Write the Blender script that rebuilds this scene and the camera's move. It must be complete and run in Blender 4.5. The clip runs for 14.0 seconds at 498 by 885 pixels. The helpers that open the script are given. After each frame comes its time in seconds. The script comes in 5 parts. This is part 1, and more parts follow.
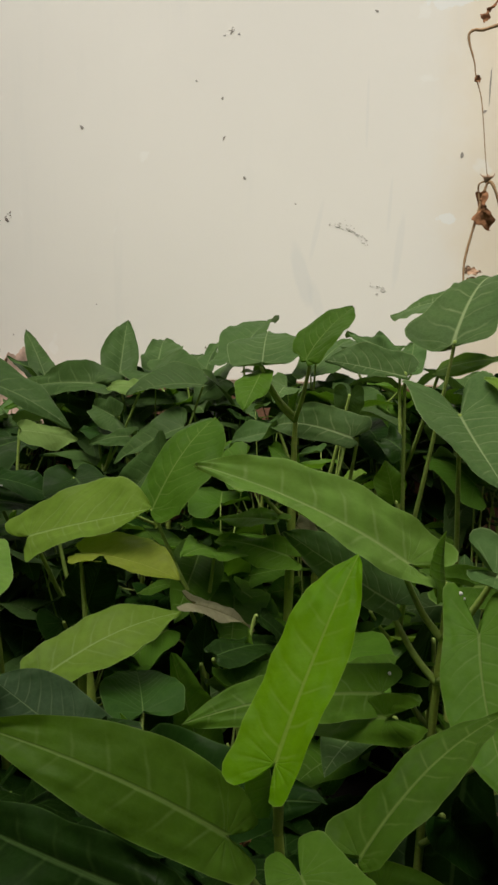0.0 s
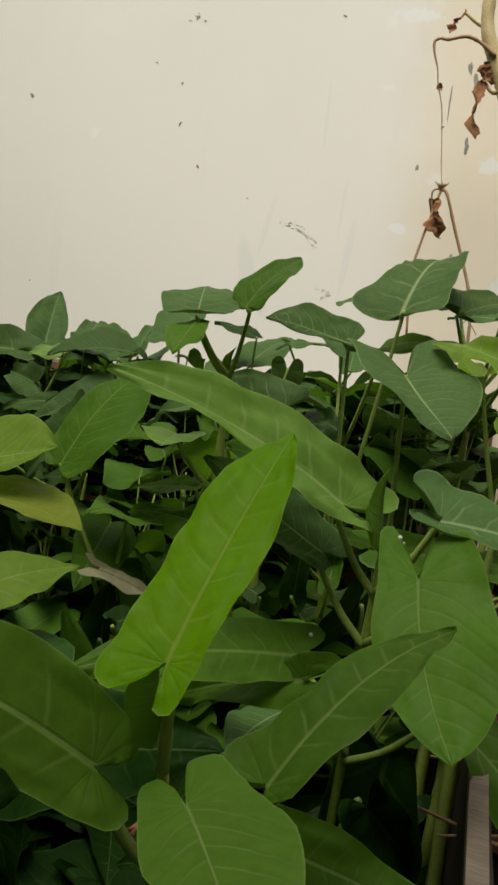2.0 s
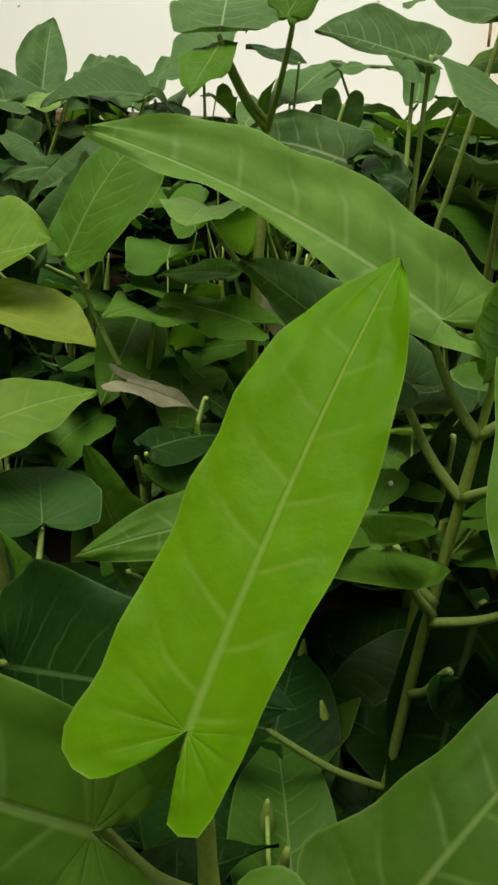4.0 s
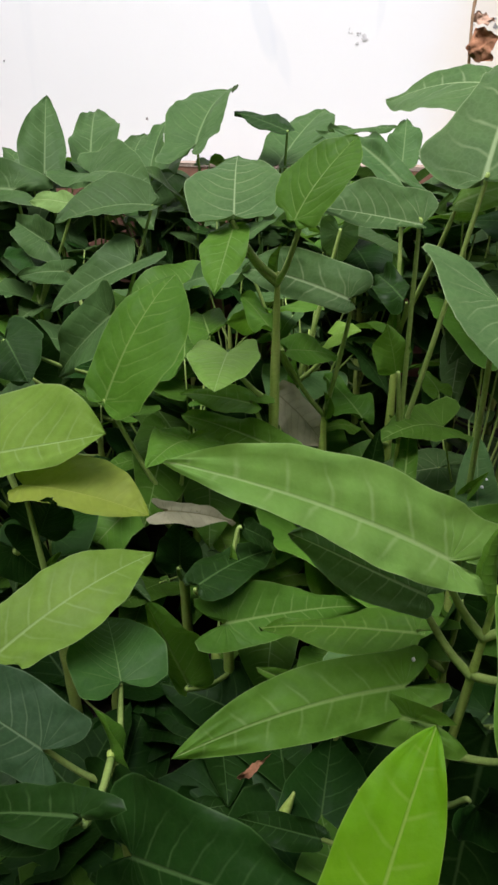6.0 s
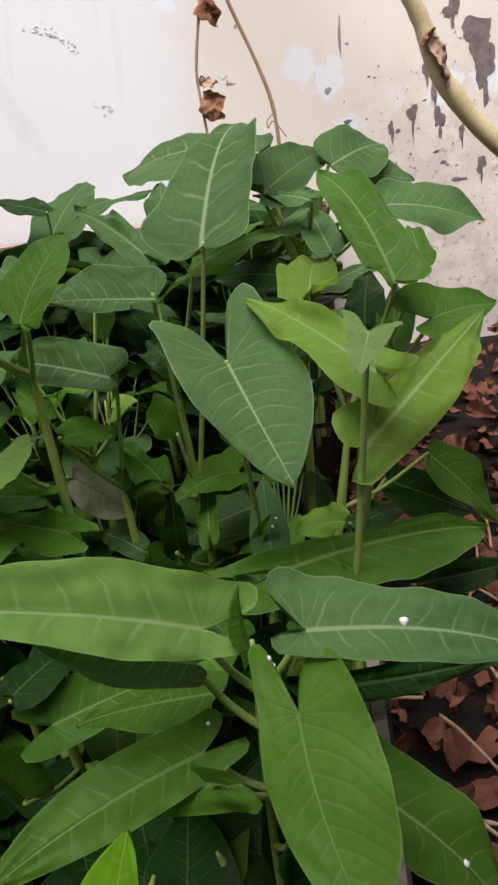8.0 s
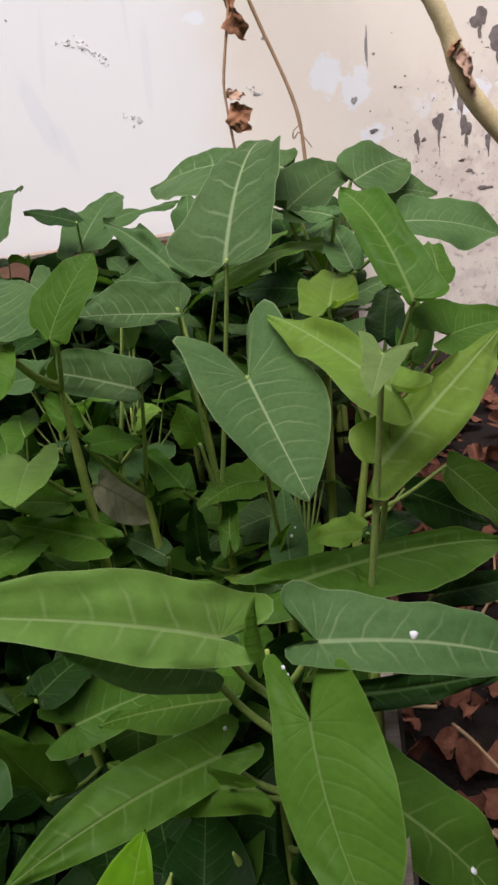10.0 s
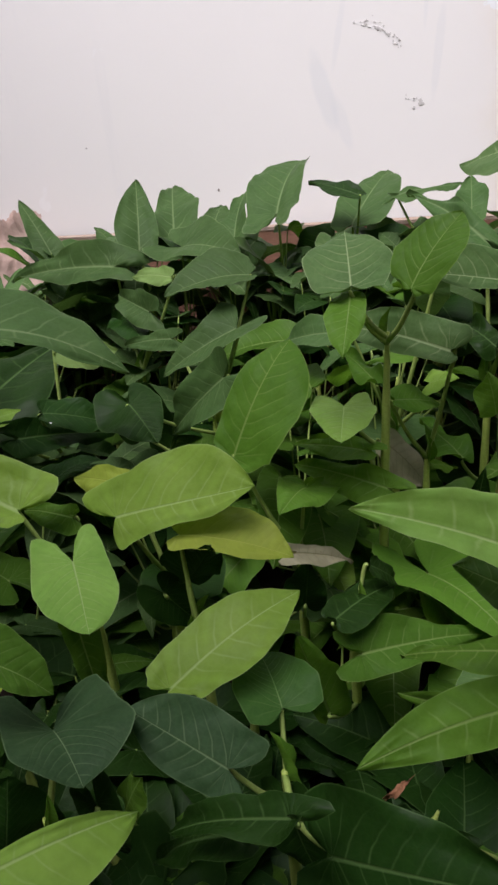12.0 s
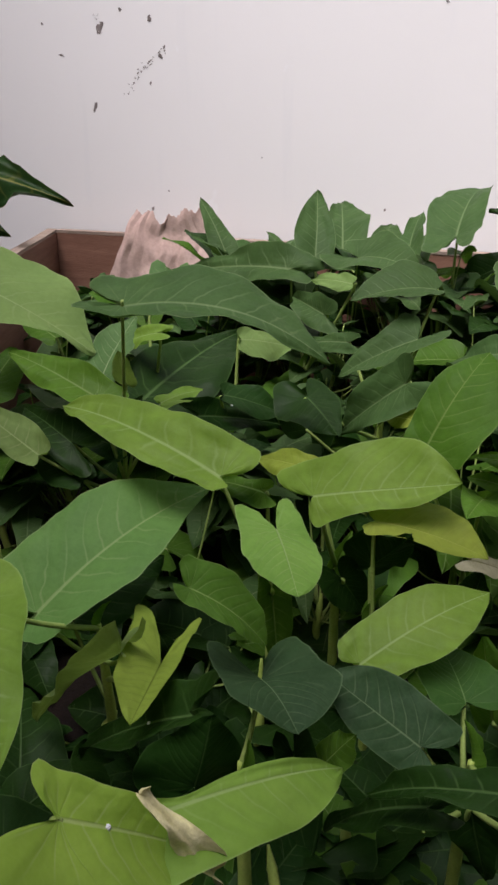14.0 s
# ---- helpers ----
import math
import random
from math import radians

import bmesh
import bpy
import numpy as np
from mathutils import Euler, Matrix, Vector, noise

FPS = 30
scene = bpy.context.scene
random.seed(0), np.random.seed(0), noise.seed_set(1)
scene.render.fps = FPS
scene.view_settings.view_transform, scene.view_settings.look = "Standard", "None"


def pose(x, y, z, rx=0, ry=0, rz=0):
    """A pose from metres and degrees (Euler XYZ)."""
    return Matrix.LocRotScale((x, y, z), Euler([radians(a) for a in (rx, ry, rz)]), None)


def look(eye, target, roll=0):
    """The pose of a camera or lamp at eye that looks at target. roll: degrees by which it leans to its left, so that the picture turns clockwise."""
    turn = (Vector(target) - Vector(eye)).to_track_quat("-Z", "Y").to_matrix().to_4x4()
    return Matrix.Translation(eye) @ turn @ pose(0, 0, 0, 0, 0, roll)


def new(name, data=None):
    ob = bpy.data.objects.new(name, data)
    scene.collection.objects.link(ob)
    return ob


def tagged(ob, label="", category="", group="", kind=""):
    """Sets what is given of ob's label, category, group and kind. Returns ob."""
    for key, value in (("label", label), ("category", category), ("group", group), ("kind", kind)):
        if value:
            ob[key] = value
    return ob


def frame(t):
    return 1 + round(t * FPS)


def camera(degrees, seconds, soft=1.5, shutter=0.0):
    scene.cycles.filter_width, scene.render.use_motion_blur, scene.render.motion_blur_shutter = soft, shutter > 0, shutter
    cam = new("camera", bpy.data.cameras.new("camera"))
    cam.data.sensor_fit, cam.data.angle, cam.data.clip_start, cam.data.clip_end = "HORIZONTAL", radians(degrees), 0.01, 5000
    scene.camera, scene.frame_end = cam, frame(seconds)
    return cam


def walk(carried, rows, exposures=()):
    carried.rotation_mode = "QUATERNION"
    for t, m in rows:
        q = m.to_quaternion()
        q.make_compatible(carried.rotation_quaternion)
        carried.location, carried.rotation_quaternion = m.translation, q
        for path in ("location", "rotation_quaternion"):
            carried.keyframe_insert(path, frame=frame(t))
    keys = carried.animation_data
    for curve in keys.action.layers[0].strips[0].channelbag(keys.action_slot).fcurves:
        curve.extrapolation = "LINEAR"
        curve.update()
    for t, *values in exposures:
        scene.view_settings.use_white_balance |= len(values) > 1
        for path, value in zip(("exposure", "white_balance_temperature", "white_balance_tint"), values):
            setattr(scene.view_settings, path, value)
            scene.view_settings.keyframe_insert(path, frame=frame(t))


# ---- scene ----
from mathutils import bvhtree
cam = camera(38.1, 14.0, soft=2.7)
# stops, kelvin and tint of the clip's own white balance
EXPOSURES = [(0.0, 0.47, 7150, 4), (3.0, 0.62, 7150, 1), (3.5, 0.86, 7100, -3), (6.0, 1.24, 6000, 14), (7.0, 1.07, 6050, 16), (11.0, 0.87, 6150, 19), (14.0, 0.82, 6200, 20)]
PATH = [
    (0, (0.18, -0.552, 0.978), (-0.359, 1.354, 0.705), 0.9),
    (0.5, (0.186, -0.539, 0.97), (-0.283, 1.382, 0.672), 0.5),
    (1, (0.188, -0.542, 0.961), (-0.259, 1.402, 0.81), 3.2),
    (1.5, (0.184, -0.518, 0.939), (-0.194, 1.434, 0.728), 4.6),
    (2, (0.176, -0.51, 0.919), (-0.186, 1.45, 0.747), 6.6),
    (2.5, (0.175, -0.499, 0.913), (-0.184, 1.453, 0.667), 5.8),
    (3, (0.179, -0.492, 0.917), (-0.208, 1.442, 0.584), 3.2),
    (3.5, (0.157, -0.443, 0.92), (-0.293, 1.385, 0.245), 2.4),
    (3.7, (0.156, -0.419, 0.918), (-0.243, 1.389, 0.164), 3.6),
    (5.8, (0.132, -0.429, 1.041), (-0.259, 1.284, 0.086), -0.3),
    (6, (0.133, -0.429, 1.043), (-0.233, 1.297, 0.102), -0.5),
    (6.5, (0.157, -0.428, 1.052), (-0.052, 1.342, 0.144), -4.5),
    (7, (0.171, -0.429, 1.059), (0.059, 1.368, 0.189), -6.1),
    (7.5, (0.185, -0.428, 1.061), (0.148, 1.371, 0.188), -7.5),
    (7.7, (0.192, -0.425, 1.062), (0.169, 1.375, 0.188), -8.2),
    (9.8, (0.204, -0.431, 1.074), (0.13, 1.374, 0.216), -8.7),
    (10, (0.201, -0.433, 1.075), (0.102, 1.37, 0.213), -8.7),
    (10.5, (0.18, -0.447, 1.073), (-0.054, 1.34, 0.205), -8.5),
    (11, (0.147, -0.463, 1.071), (-0.217, 1.307, 0.214), -7.9),
    (11.4, (0.113, -0.472, 1.075), (-0.296, 1.282, 0.204), -5.7),
    (11.5, (0.109, -0.474, 1.07), (-0.333, 1.284, 0.226), -6.1),
    (12, (0.091, -0.481, 1.071), (-0.404, 1.27, 0.242), -5.3),
    (12.5, (0.07, -0.494, 1.064), (-0.472, 1.259, 0.269), -1.8),
    (13, (0.054, -0.507, 1.063), (-0.534, 1.238, 0.284), -0.9),
    (13.5, (0.032, -0.522, 1.06), (-0.609, 1.204, 0.279), -0.3),
    (14, (0.017, -0.535, 1.06), (-0.681, 1.177, 0.298), 0.4),
]
walk(cam, [(t, look(eye, target, roll)) for t, eye, target, roll in PATH], EXPOSURES)

# ---- light ----
world = bpy.data.worlds.new("world")
scene.world = world
world.use_nodes = True
wn = world.node_tree.nodes
sky = wn.new("ShaderNodeTexSky")
sky.sky_type, sky.sun_disc, sky.sun_elevation, sky.sun_rotation = "NISHITA", False, radians(64), radians(195)
wn["Background"].inputs["Strength"].default_value = 0.07
world.node_tree.links.new(sky.outputs["Color"], wn["Background"].inputs["Color"])
sun = new("sun", bpy.data.lights.new("sun", "SUN"))
sun.data.energy, sun.data.angle, sun.data.color = 3.8, radians(45), (1.0, 0.95, 0.88)
sun.matrix_world = look((-0.6, -2.3, 5.6), (0, 0, 0.8))

# ---- materials ----
def nodes_of(name):
    mat = bpy.data.materials.new(name)
    mat.use_nodes = True
    tree = mat.node_tree
    return mat, tree, tree.nodes["Principled BSDF"], tree.nodes["Material Output"]


def math_node(tree, op, a, b=None, clamp=False):
    node = tree.nodes.new("ShaderNodeMath")
    node.operation, node.use_clamp = op, clamp
    for i, v in enumerate((a, b)):
        if v is None:
            continue
        if isinstance(v, (int, float)):
            node.inputs[i].default_value = v
        else:
            tree.links.new(v, node.inputs[i])
    return node.outputs[0]


def ramp(tree, value, lo, hi, smooth=True):
    node = tree.nodes.new("ShaderNodeMapRange")
    node.interpolation_type = "SMOOTHSTEP" if smooth else "LINEAR"
    node.inputs["From Min"].default_value, node.inputs["From Max"].default_value = lo, hi
    tree.links.new(value, node.inputs["Value"])
    return node.outputs["Result"]


def mix(tree, factor, a, b, blend="MIX"):
    node = tree.nodes.new("ShaderNodeMix")
    node.data_type, node.blend_type = "RGBA", blend
    for socket, v in ((node.inputs[0], factor), (node.inputs[6], a), (node.inputs[7], b)):
        if isinstance(v, (int, float)):
            socket.default_value = v
        elif isinstance(v, tuple):
            socket.default_value = (*v, 1)
        else:
            tree.links.new(v, socket)
    return node.outputs[2]


def noise_node(tree, scale, detail=4, rough=0.55, vector=None, distortion=0.0):
    node = tree.nodes.new("ShaderNodeTexNoise")
    node.inputs["Scale"].default_value, node.inputs["Detail"].default_value = scale, detail
    node.inputs["Roughness"].default_value, node.inputs["Distortion"].default_value = rough, distortion
    if vector is not None:
        tree.links.new(vector, node.inputs["Vector"])
    return node.outputs["Fac"]


def coords(tree):
    return tree.nodes.new("ShaderNodeTexCoord").outputs["Object"]


def bump(tree, bsdf, height, strength, distance):
    node = tree.nodes.new("ShaderNodeBump")
    node.inputs["Strength"].default_value, node.inputs["Distance"].default_value = strength, distance
    tree.links.new(height, node.inputs["Height"])
    tree.links.new(node.outputs["Normal"], bsdf.inputs["Normal"])
    return node.outputs["Normal"]


def leaf_material(name, base, other, vein, rough=0.42, clear=0.28, spots=0.0, vein_strength=0.75):
    """A living leaf: blade with a pale midrib and slanting side veins, pale rim, mottled colour, thin enough for light."""
    mat, tree, bsdf, out = nodes_of(name)
    uv = tree.nodes.new("ShaderNodeUVMap")
    uv.uv_map = "blade"
    split = tree.nodes.new("ShaderNodeSeparateXYZ")
    tree.links.new(uv.outputs["UV"], split.inputs[0])
    along, across = split.outputs[0], split.outputs[1]
    side = math_node(tree, "ABSOLUTE", across)
    rim_uv = tree.nodes.new("ShaderNodeUVMap")
    rim_uv.uv_map = "rim"
    rim_split = tree.nodes.new("ShaderNodeSeparateXYZ")
    tree.links.new(rim_uv.outputs["UV"], rim_split.inputs[0])
    info = tree.nodes.new("ShaderNodeObjectInfo").outputs["Random"]
    pos = coords(tree)
    coarse, fine = noise_node(tree, 22, 3, 0.55, pos), noise_node(tree, 260, 4, 0.6, pos)
    # midrib, thinner towards the tip
    width = math_node(tree, "SUBTRACT", 0.0100, math_node(tree, "MULTIPLY", along, 0.0076))
    rib = math_node(tree, "SUBTRACT", 1.0, ramp(tree, math_node(tree, "DIVIDE", side, width), 0.35, 1.5), clamp=True)
    # side veins leave the midrib forwards and bend; in the lobes they fan out from the base
    wobble = math_node(tree, "MULTIPLY", math_node(tree, "SUBTRACT", coarse, 0.5), 0.16)
    right_side = math_node(tree, "MULTIPLY", math_node(tree, "GREATER_THAN", across, 0.0), 0.045)
    wobble = math_node(tree, "ADD", wobble, right_side)
    slant = math_node(tree, "SUBTRACT", along, math_node(tree, "ADD", math_node(tree, "MULTIPLY", side, 0.42), math_node(tree, "MULTIPLY", math_node(tree, "MULTIPLY", side, side), 1.5)))
    rows = math_node(tree, "MULTIPLY", math_node(tree, "ADD", slant, wobble), math_node(tree, "ADD", 6.6, math_node(tree, "MULTIPLY", info, 2.6)))
    angle = math_node(tree, "ARCTAN2", side, along)
    fan = math_node(tree, "MULTIPLY", math_node(tree, "SUBTRACT", math_node(tree, "ADD", angle, wobble), 1.02), 2.0)
    in_lobe = ramp(tree, slant, 0.01, -0.01)
    count = math_node(tree, "ADD", math_node(tree, "MULTIPLY", rows, math_node(tree, "SUBTRACT", 1.0, in_lobe)), math_node(tree, "MULTIPLY", fan, in_lobe))
    phase = math_node(tree, "FRACT", count)
    ridge = math_node(tree, "ABSOLUTE", math_node(tree, "SUBTRACT", phase, 0.5))
    veins = math_node(tree, "SUBTRACT", 1.0, ramp(tree, ridge, 0.0, 0.085), clamp=True)
    veins = math_node(tree, "MULTIPLY", veins, math_node(tree, "SUBTRACT", 1.0, ramp(tree, rim_split.outputs[1], 0.30, 0.95)))
    veins = math_node(tree, "MULTIPLY", veins, math_node(tree, "ADD", 0.55, math_node(tree, "MULTIPLY", ramp(tree, noise_node(tree, 20, 2, 0.5, pos), 0.36, 0.64), 0.5)))
    # fine net between the veins
    net = tree.nodes.new("ShaderNodeTexVoronoi")
    net.feature = "DISTANCE_TO_EDGE"
    net.inputs["Scale"].default_value = 230
    tree.links.new(pos, net.inputs["Vector"])
    mesh_lines = math_node(tree, "SUBTRACT", 1.0, ramp(tree, net.outputs["Distance"], 0.0, 0.16), clamp=True)
    colour = mix(tree, ramp(tree, coarse, 0.35, 0.68), base, other)
    colour = mix(tree, math_node(tree, "MULTIPLY", ramp(tree, fine, 0.3, 0.75), 0.3), colour, tuple(c * 0.72 for c in base))
    tone = tree.nodes.new("ShaderNodeHueSaturation")
    tree.links.new(colour, tone.inputs["Color"])
    tree.links.new(math_node(tree, "ADD", 0.86, math_node(tree, "MULTIPLY", info, 0.3)), tone.inputs["Value"])
    tree.links.new(math_node(tree, "ADD", 0.495, math_node(tree, "MULTIPLY", info, 0.012)), tone.inputs["Hue"])
    colour = tone.outputs["Color"]
    field = math_node(tree, "MULTIPLY", ramp(tree, ridge, 0.08, 0.5), ramp(tree, noise_node(tree, 48, 3, 0.6, pos), 0.36, 0.66))
    colour = mix(tree, math_node(tree, "MULTIPLY", field, 0.26), colour, tuple(c * 1.55 for c in base))
    colour = mix(tree, math_node(tree, "MULTIPLY", veins, 0.52 * vein_strength), colour, vein)
    colour = mix(tree, math_node(tree, "MULTIPLY", mesh_lines, 0.05 * vein_strength), colour, vein)
    colour = mix(tree, math_node(tree, "MULTIPLY", rib, 0.9 * vein_strength), colour, vein)
    colour = mix(tree, math_node(tree, "MULTIPLY", ramp(tree, rim_split.outputs[1], 0.965, 1.0), 0.5), colour, vein)
    if spots:
        specks = ramp(tree, noise_node(tree, 420, 2, 0.5, pos), 0.70, 0.78)
        colour = mix(tree, math_node(tree, "MULTIPLY", specks, spots), colour, (0.13, 0.10, 0.04))
    tree.links.new(colour, bsdf.inputs["Base Color"])
    tree.links.new(math_node(tree, "ADD", rough - 0.08, math_node(tree, "MULTIPLY", fine, 0.2)), bsdf.inputs["Roughness"])
    bsdf.inputs["Specular IOR Level"].default_value = 0.085
    quilt = math_node(tree, "ADD", math_node(tree, "MULTIPLY", ramp(tree, ridge, 0.0, 0.3), 0.16), math_node(tree, "MULTIPLY", fine, 0.25))
    quilt = math_node(tree, "ADD", quilt, math_node(tree, "MULTIPLY", noise_node(tree, 75, 2, 0.5, pos), 0.9))
    quilt = math_node(tree, "SUBTRACT", quilt, math_node(tree, "MULTIPLY", rib, 0.5))
    normal = bump(tree, bsdf, quilt, 0.45, 0.0017)
    glow = tree.nodes.new("ShaderNodeBsdfTranslucent")
    lit = mix(tree, 0.5, colour, (base[0] * 2.2, base[1] * 2.2, base[2] * 0.7))
    tree.links.new(lit, glow.inputs["Color"])
    tree.links.new(normal, glow.inputs["Normal"])
    both = tree.nodes.new("ShaderNodeMixShader")
    both.inputs[0].default_value = clear
    tree.links.new(bsdf.outputs[0], both.inputs[1])
    tree.links.new(glow.outputs[0], both.inputs[2])
    tree.links.new(both.outputs[0], out.inputs["Surface"])
    return mat


def plain_material(name, base, other, scale, rough=0.8, relief=0.3, depth=0.002, stretch=None, spec=0.25, speck=None):
    """Two-tone surface with coarse stains, fine grain and relief."""
    mat, tree, bsdf, out = nodes_of(name)
    pos = coords(tree)
    if stretch:
        scaling = tree.nodes.new("ShaderNodeMapping")
        scaling.inputs["Scale"].default_value = stretch
        tree.links.new(pos, scaling.inputs["Vector"])
        pos = scaling.outputs["Vector"]
    coarse, fine = noise_node(tree, scale, 4, 0.6, pos), noise_node(tree, scale * 9, 5, 0.65, pos)
    info = tree.nodes.new("ShaderNodeObjectInfo").outputs["Random"]
    colour = mix(tree, ramp(tree, coarse, 0.32, 0.68), base, other)
    colour = mix(tree, math_node(tree, "MULTIPLY", ramp(tree, fine, 0.35, 0.7), 0.45), colour, tuple(c * 0.55 for c in base))
    colour = mix(tree, math_node(tree, "MULTIPLY", info, 0.3), colour, tuple(c * 0.6 for c in other))
    if speck:
        colour = mix(tree, ramp(tree, noise_node(tree, scale * 5, 2, 0.5, pos), 0.66, 0.72), colour, speck)
    tree.links.new(colour, bsdf.inputs["Base Color"])
    bsdf.inputs["Roughness"].default_value = rough
    bsdf.inputs["Specular IOR Level"].default_value = spec
    bump(tree, bsdf, math_node(tree, "ADD", coarse, fine), relief, depth)
    return mat


LEAF = {
    "g": leaf_material("leaf green", (0.053, 0.123, 0.0127), (0.066, 0.149, 0.0176), (0.216, 0.324, 0.0918), clear=0.32),
    "v": leaf_material("leaf vivid green", (0.076, 0.171, 0.0174), (0.098, 0.209, 0.0232), (0.227, 0.335, 0.0972), clear=0.36),
    # much darker than the other greens: shade under the canopy is in its colour
    "d": leaf_material("leaf green with shade", (0.010, 0.032, 0.0044), (0.014, 0.042, 0.0060), (0.070, 0.130, 0.0380), clear=0.12),
    "u": leaf_material("leaf dusky green", (0.043, 0.088, 0.0246), (0.055, 0.106, 0.0307), (0.184, 0.259, 0.1134), rough=0.5, clear=0.2, spots=0.15, vein_strength=0.6),
    "t": leaf_material("leaf dark teal", (0.023, 0.054, 0.0198), (0.031, 0.067, 0.0243), (0.120, 0.180, 0.0850), rough=0.55, clear=0.14, spots=0.1),
    "b": leaf_material("leaf blue green", (0.060, 0.119, 0.0362), (0.077, 0.143, 0.0436), (0.302, 0.389, 0.1944), rough=0.55, clear=0.2, vein_strength=0.75),
    "o": leaf_material("leaf dull olive", (0.046, 0.111, 0.0089), (0.061, 0.136, 0.0127), (0.173, 0.259, 0.0648), rough=0.5, clear=0.25, spots=0.3),
    "m": leaf_material("leaf lime green", (0.153, 0.268, 0.0368), (0.190, 0.312, 0.0491), (0.324, 0.443, 0.1620), clear=0.38, spots=0.15),
    "k": leaf_material("leaf fresh green", (0.128, 0.314, 0.0064), (0.166, 0.371, 0.0090), (0.302, 0.443, 0.0756), clear=0.42),
    "q": leaf_material("leaf pale green", (0.131, 0.256, 0.0427), (0.164, 0.299, 0.0546), (0.313, 0.421, 0.1620), clear=0.32, spots=0.2),
    "y": leaf_material("leaf yellow green", (0.200, 0.262, 0.034), (0.242, 0.300, 0.044), (0.30, 0.35, 0.07), clear=0.36, spots=0.2),
    "p": leaf_material("leaf underside", (0.143, 0.226, 0.0638), (0.176, 0.264, 0.0770), (0.292, 0.378, 0.1512), rough=0.6, clear=0.3, spots=0.35),
    "s": leaf_material("leaf withered grey", (0.26, 0.25, 0.16), (0.33, 0.31, 0.21), (0.14, 0.12, 0.06), rough=0.7, clear=0.2, spots=0.5),
    "x": leaf_material("leaf bluish mid green", (0.088, 0.180, 0.043), (0.110, 0.212, 0.052), (0.28, 0.38, 0.15), rough=0.5, clear=0.3),
    "e": leaf_material("leaf bottle green", (0.024, 0.063, 0.0110), (0.032, 0.078, 0.0145), (0.140, 0.220, 0.0750), clear=0.16),
    "f": leaf_material("leaf yellow underside", (0.190, 0.265, 0.036), (0.225, 0.300, 0.046), (0.085, 0.120, 0.016), rough=0.55, clear=0.36, spots=0.2, vein_strength=0.9),
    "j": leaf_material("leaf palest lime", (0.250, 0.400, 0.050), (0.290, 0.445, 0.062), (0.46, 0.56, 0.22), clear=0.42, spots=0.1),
    "c": leaf_material("leaf light green", (0.160, 0.315, 0.0600), (0.195, 0.360, 0.0740), (0.360, 0.480, 0.1900), clear=0.34, spots=0.15),
    "n": leaf_material("leaf dark with yellow rim", (0.012, 0.038, 0.009), (0.020, 0.052, 0.011), (0.22, 0.21, 0.05), clear=0.15, vein_strength=0.6),
}
STEM = plain_material("stem", (0.34, 0.46, 0.085), (0.43, 0.54, 0.13), 60, 0.5, 0.2, 0.0006, spec=0.4)
PETIOLE = plain_material("leaf stalk", (0.26, 0.37, 0.085), (0.33, 0.44, 0.12), 60, 0.5, 0.2, 0.0006, spec=0.3)
LITTER = plain_material("rotting leaf", (0.125, 0.046, 0.026), (0.215, 0.085, 0.048), 60, 0.85, 0.7, 0.002)
DRY = plain_material("dry leaf", (0.25, 0.11, 0.055), (0.35, 0.17, 0.09), 45, 0.85, 0.6, 0.002)
DRY_RIM = plain_material("dry leaf rim", (0.70, 0.66, 0.32), (0.74, 0.69, 0.40), 60, 0.8, 0.5, 0.001, speck=None)
DRY_PALE = plain_material("dry leaf pale", (0.40, 0.25, 0.17), (0.48, 0.32, 0.23), 45, 0.85, 0.5, 0.002)
TWIG = plain_material("dry twig", (0.36, 0.22, 0.12), (0.46, 0.31, 0.19), 80, 0.8, 0.5, 0.0008)
BRANCH = plain_material("branch bark", (0.52, 0.42, 0.22), (0.62, 0.52, 0.30), 50, 0.6, 0.4, 0.001)
SOIL = plain_material("soil", (0.016, 0.010, 0.008), (0.030, 0.018, 0.013), 40, 0.95, 1.0, 0.01)
WOOD_RED = plain_material("red brown board", (0.19, 0.090, 0.058), (0.26, 0.135, 0.090), 9, 0.75, 0.5, 0.002, stretch=(1, 4, 12))
# board colour darkened to stand for the shade inside the planter
WOOD_SHADE = plain_material("board with painted shade", (0.045, 0.034, 0.028), (0.070, 0.052, 0.042), 14, 0.9, 0.6, 0.002, stretch=(9, 1, 4))
WOOD_GREY = plain_material("weathered board", (0.24, 0.19, 0.155), (0.34, 0.28, 0.235), 14, 0.85, 0.9, 0.003, stretch=(9, 1, 4))
CARD = plain_material("crumpled cardboard", (0.60, 0.42, 0.36), (0.66, 0.49, 0.43), 12, 0.9, 0.25, 0.0015)
PLASTER = plain_material("bare plaster", (0.33, 0.31, 0.30), (0.46, 0.435, 0.42), 90, 0.95, 0.9, 0.002)
PLASTER_DARK = plain_material("dark bare mortar", (0.17, 0.14, 0.13), (0.27, 0.235, 0.22), 120, 0.95, 0.8, 0.001)
PLASTER_FAINT = plain_material("scuffed paint", (0.60, 0.585, 0.575), (0.68, 0.66, 0.65), 90, 0.95, 0.4, 0.001)
DROP = plain_material("white speck", (0.75, 0.75, 0.74), (0.8, 0.8, 0.8), 300, 0.7, 0.3, 0.0005)
EDGE = plain_material("torn ply edge", (0.30, 0.22, 0.165), (0.42, 0.33, 0.27), 40, 0.9, 0.7, 0.002, stretch=(1, 1, 10))


WALL_FACE = 0.62
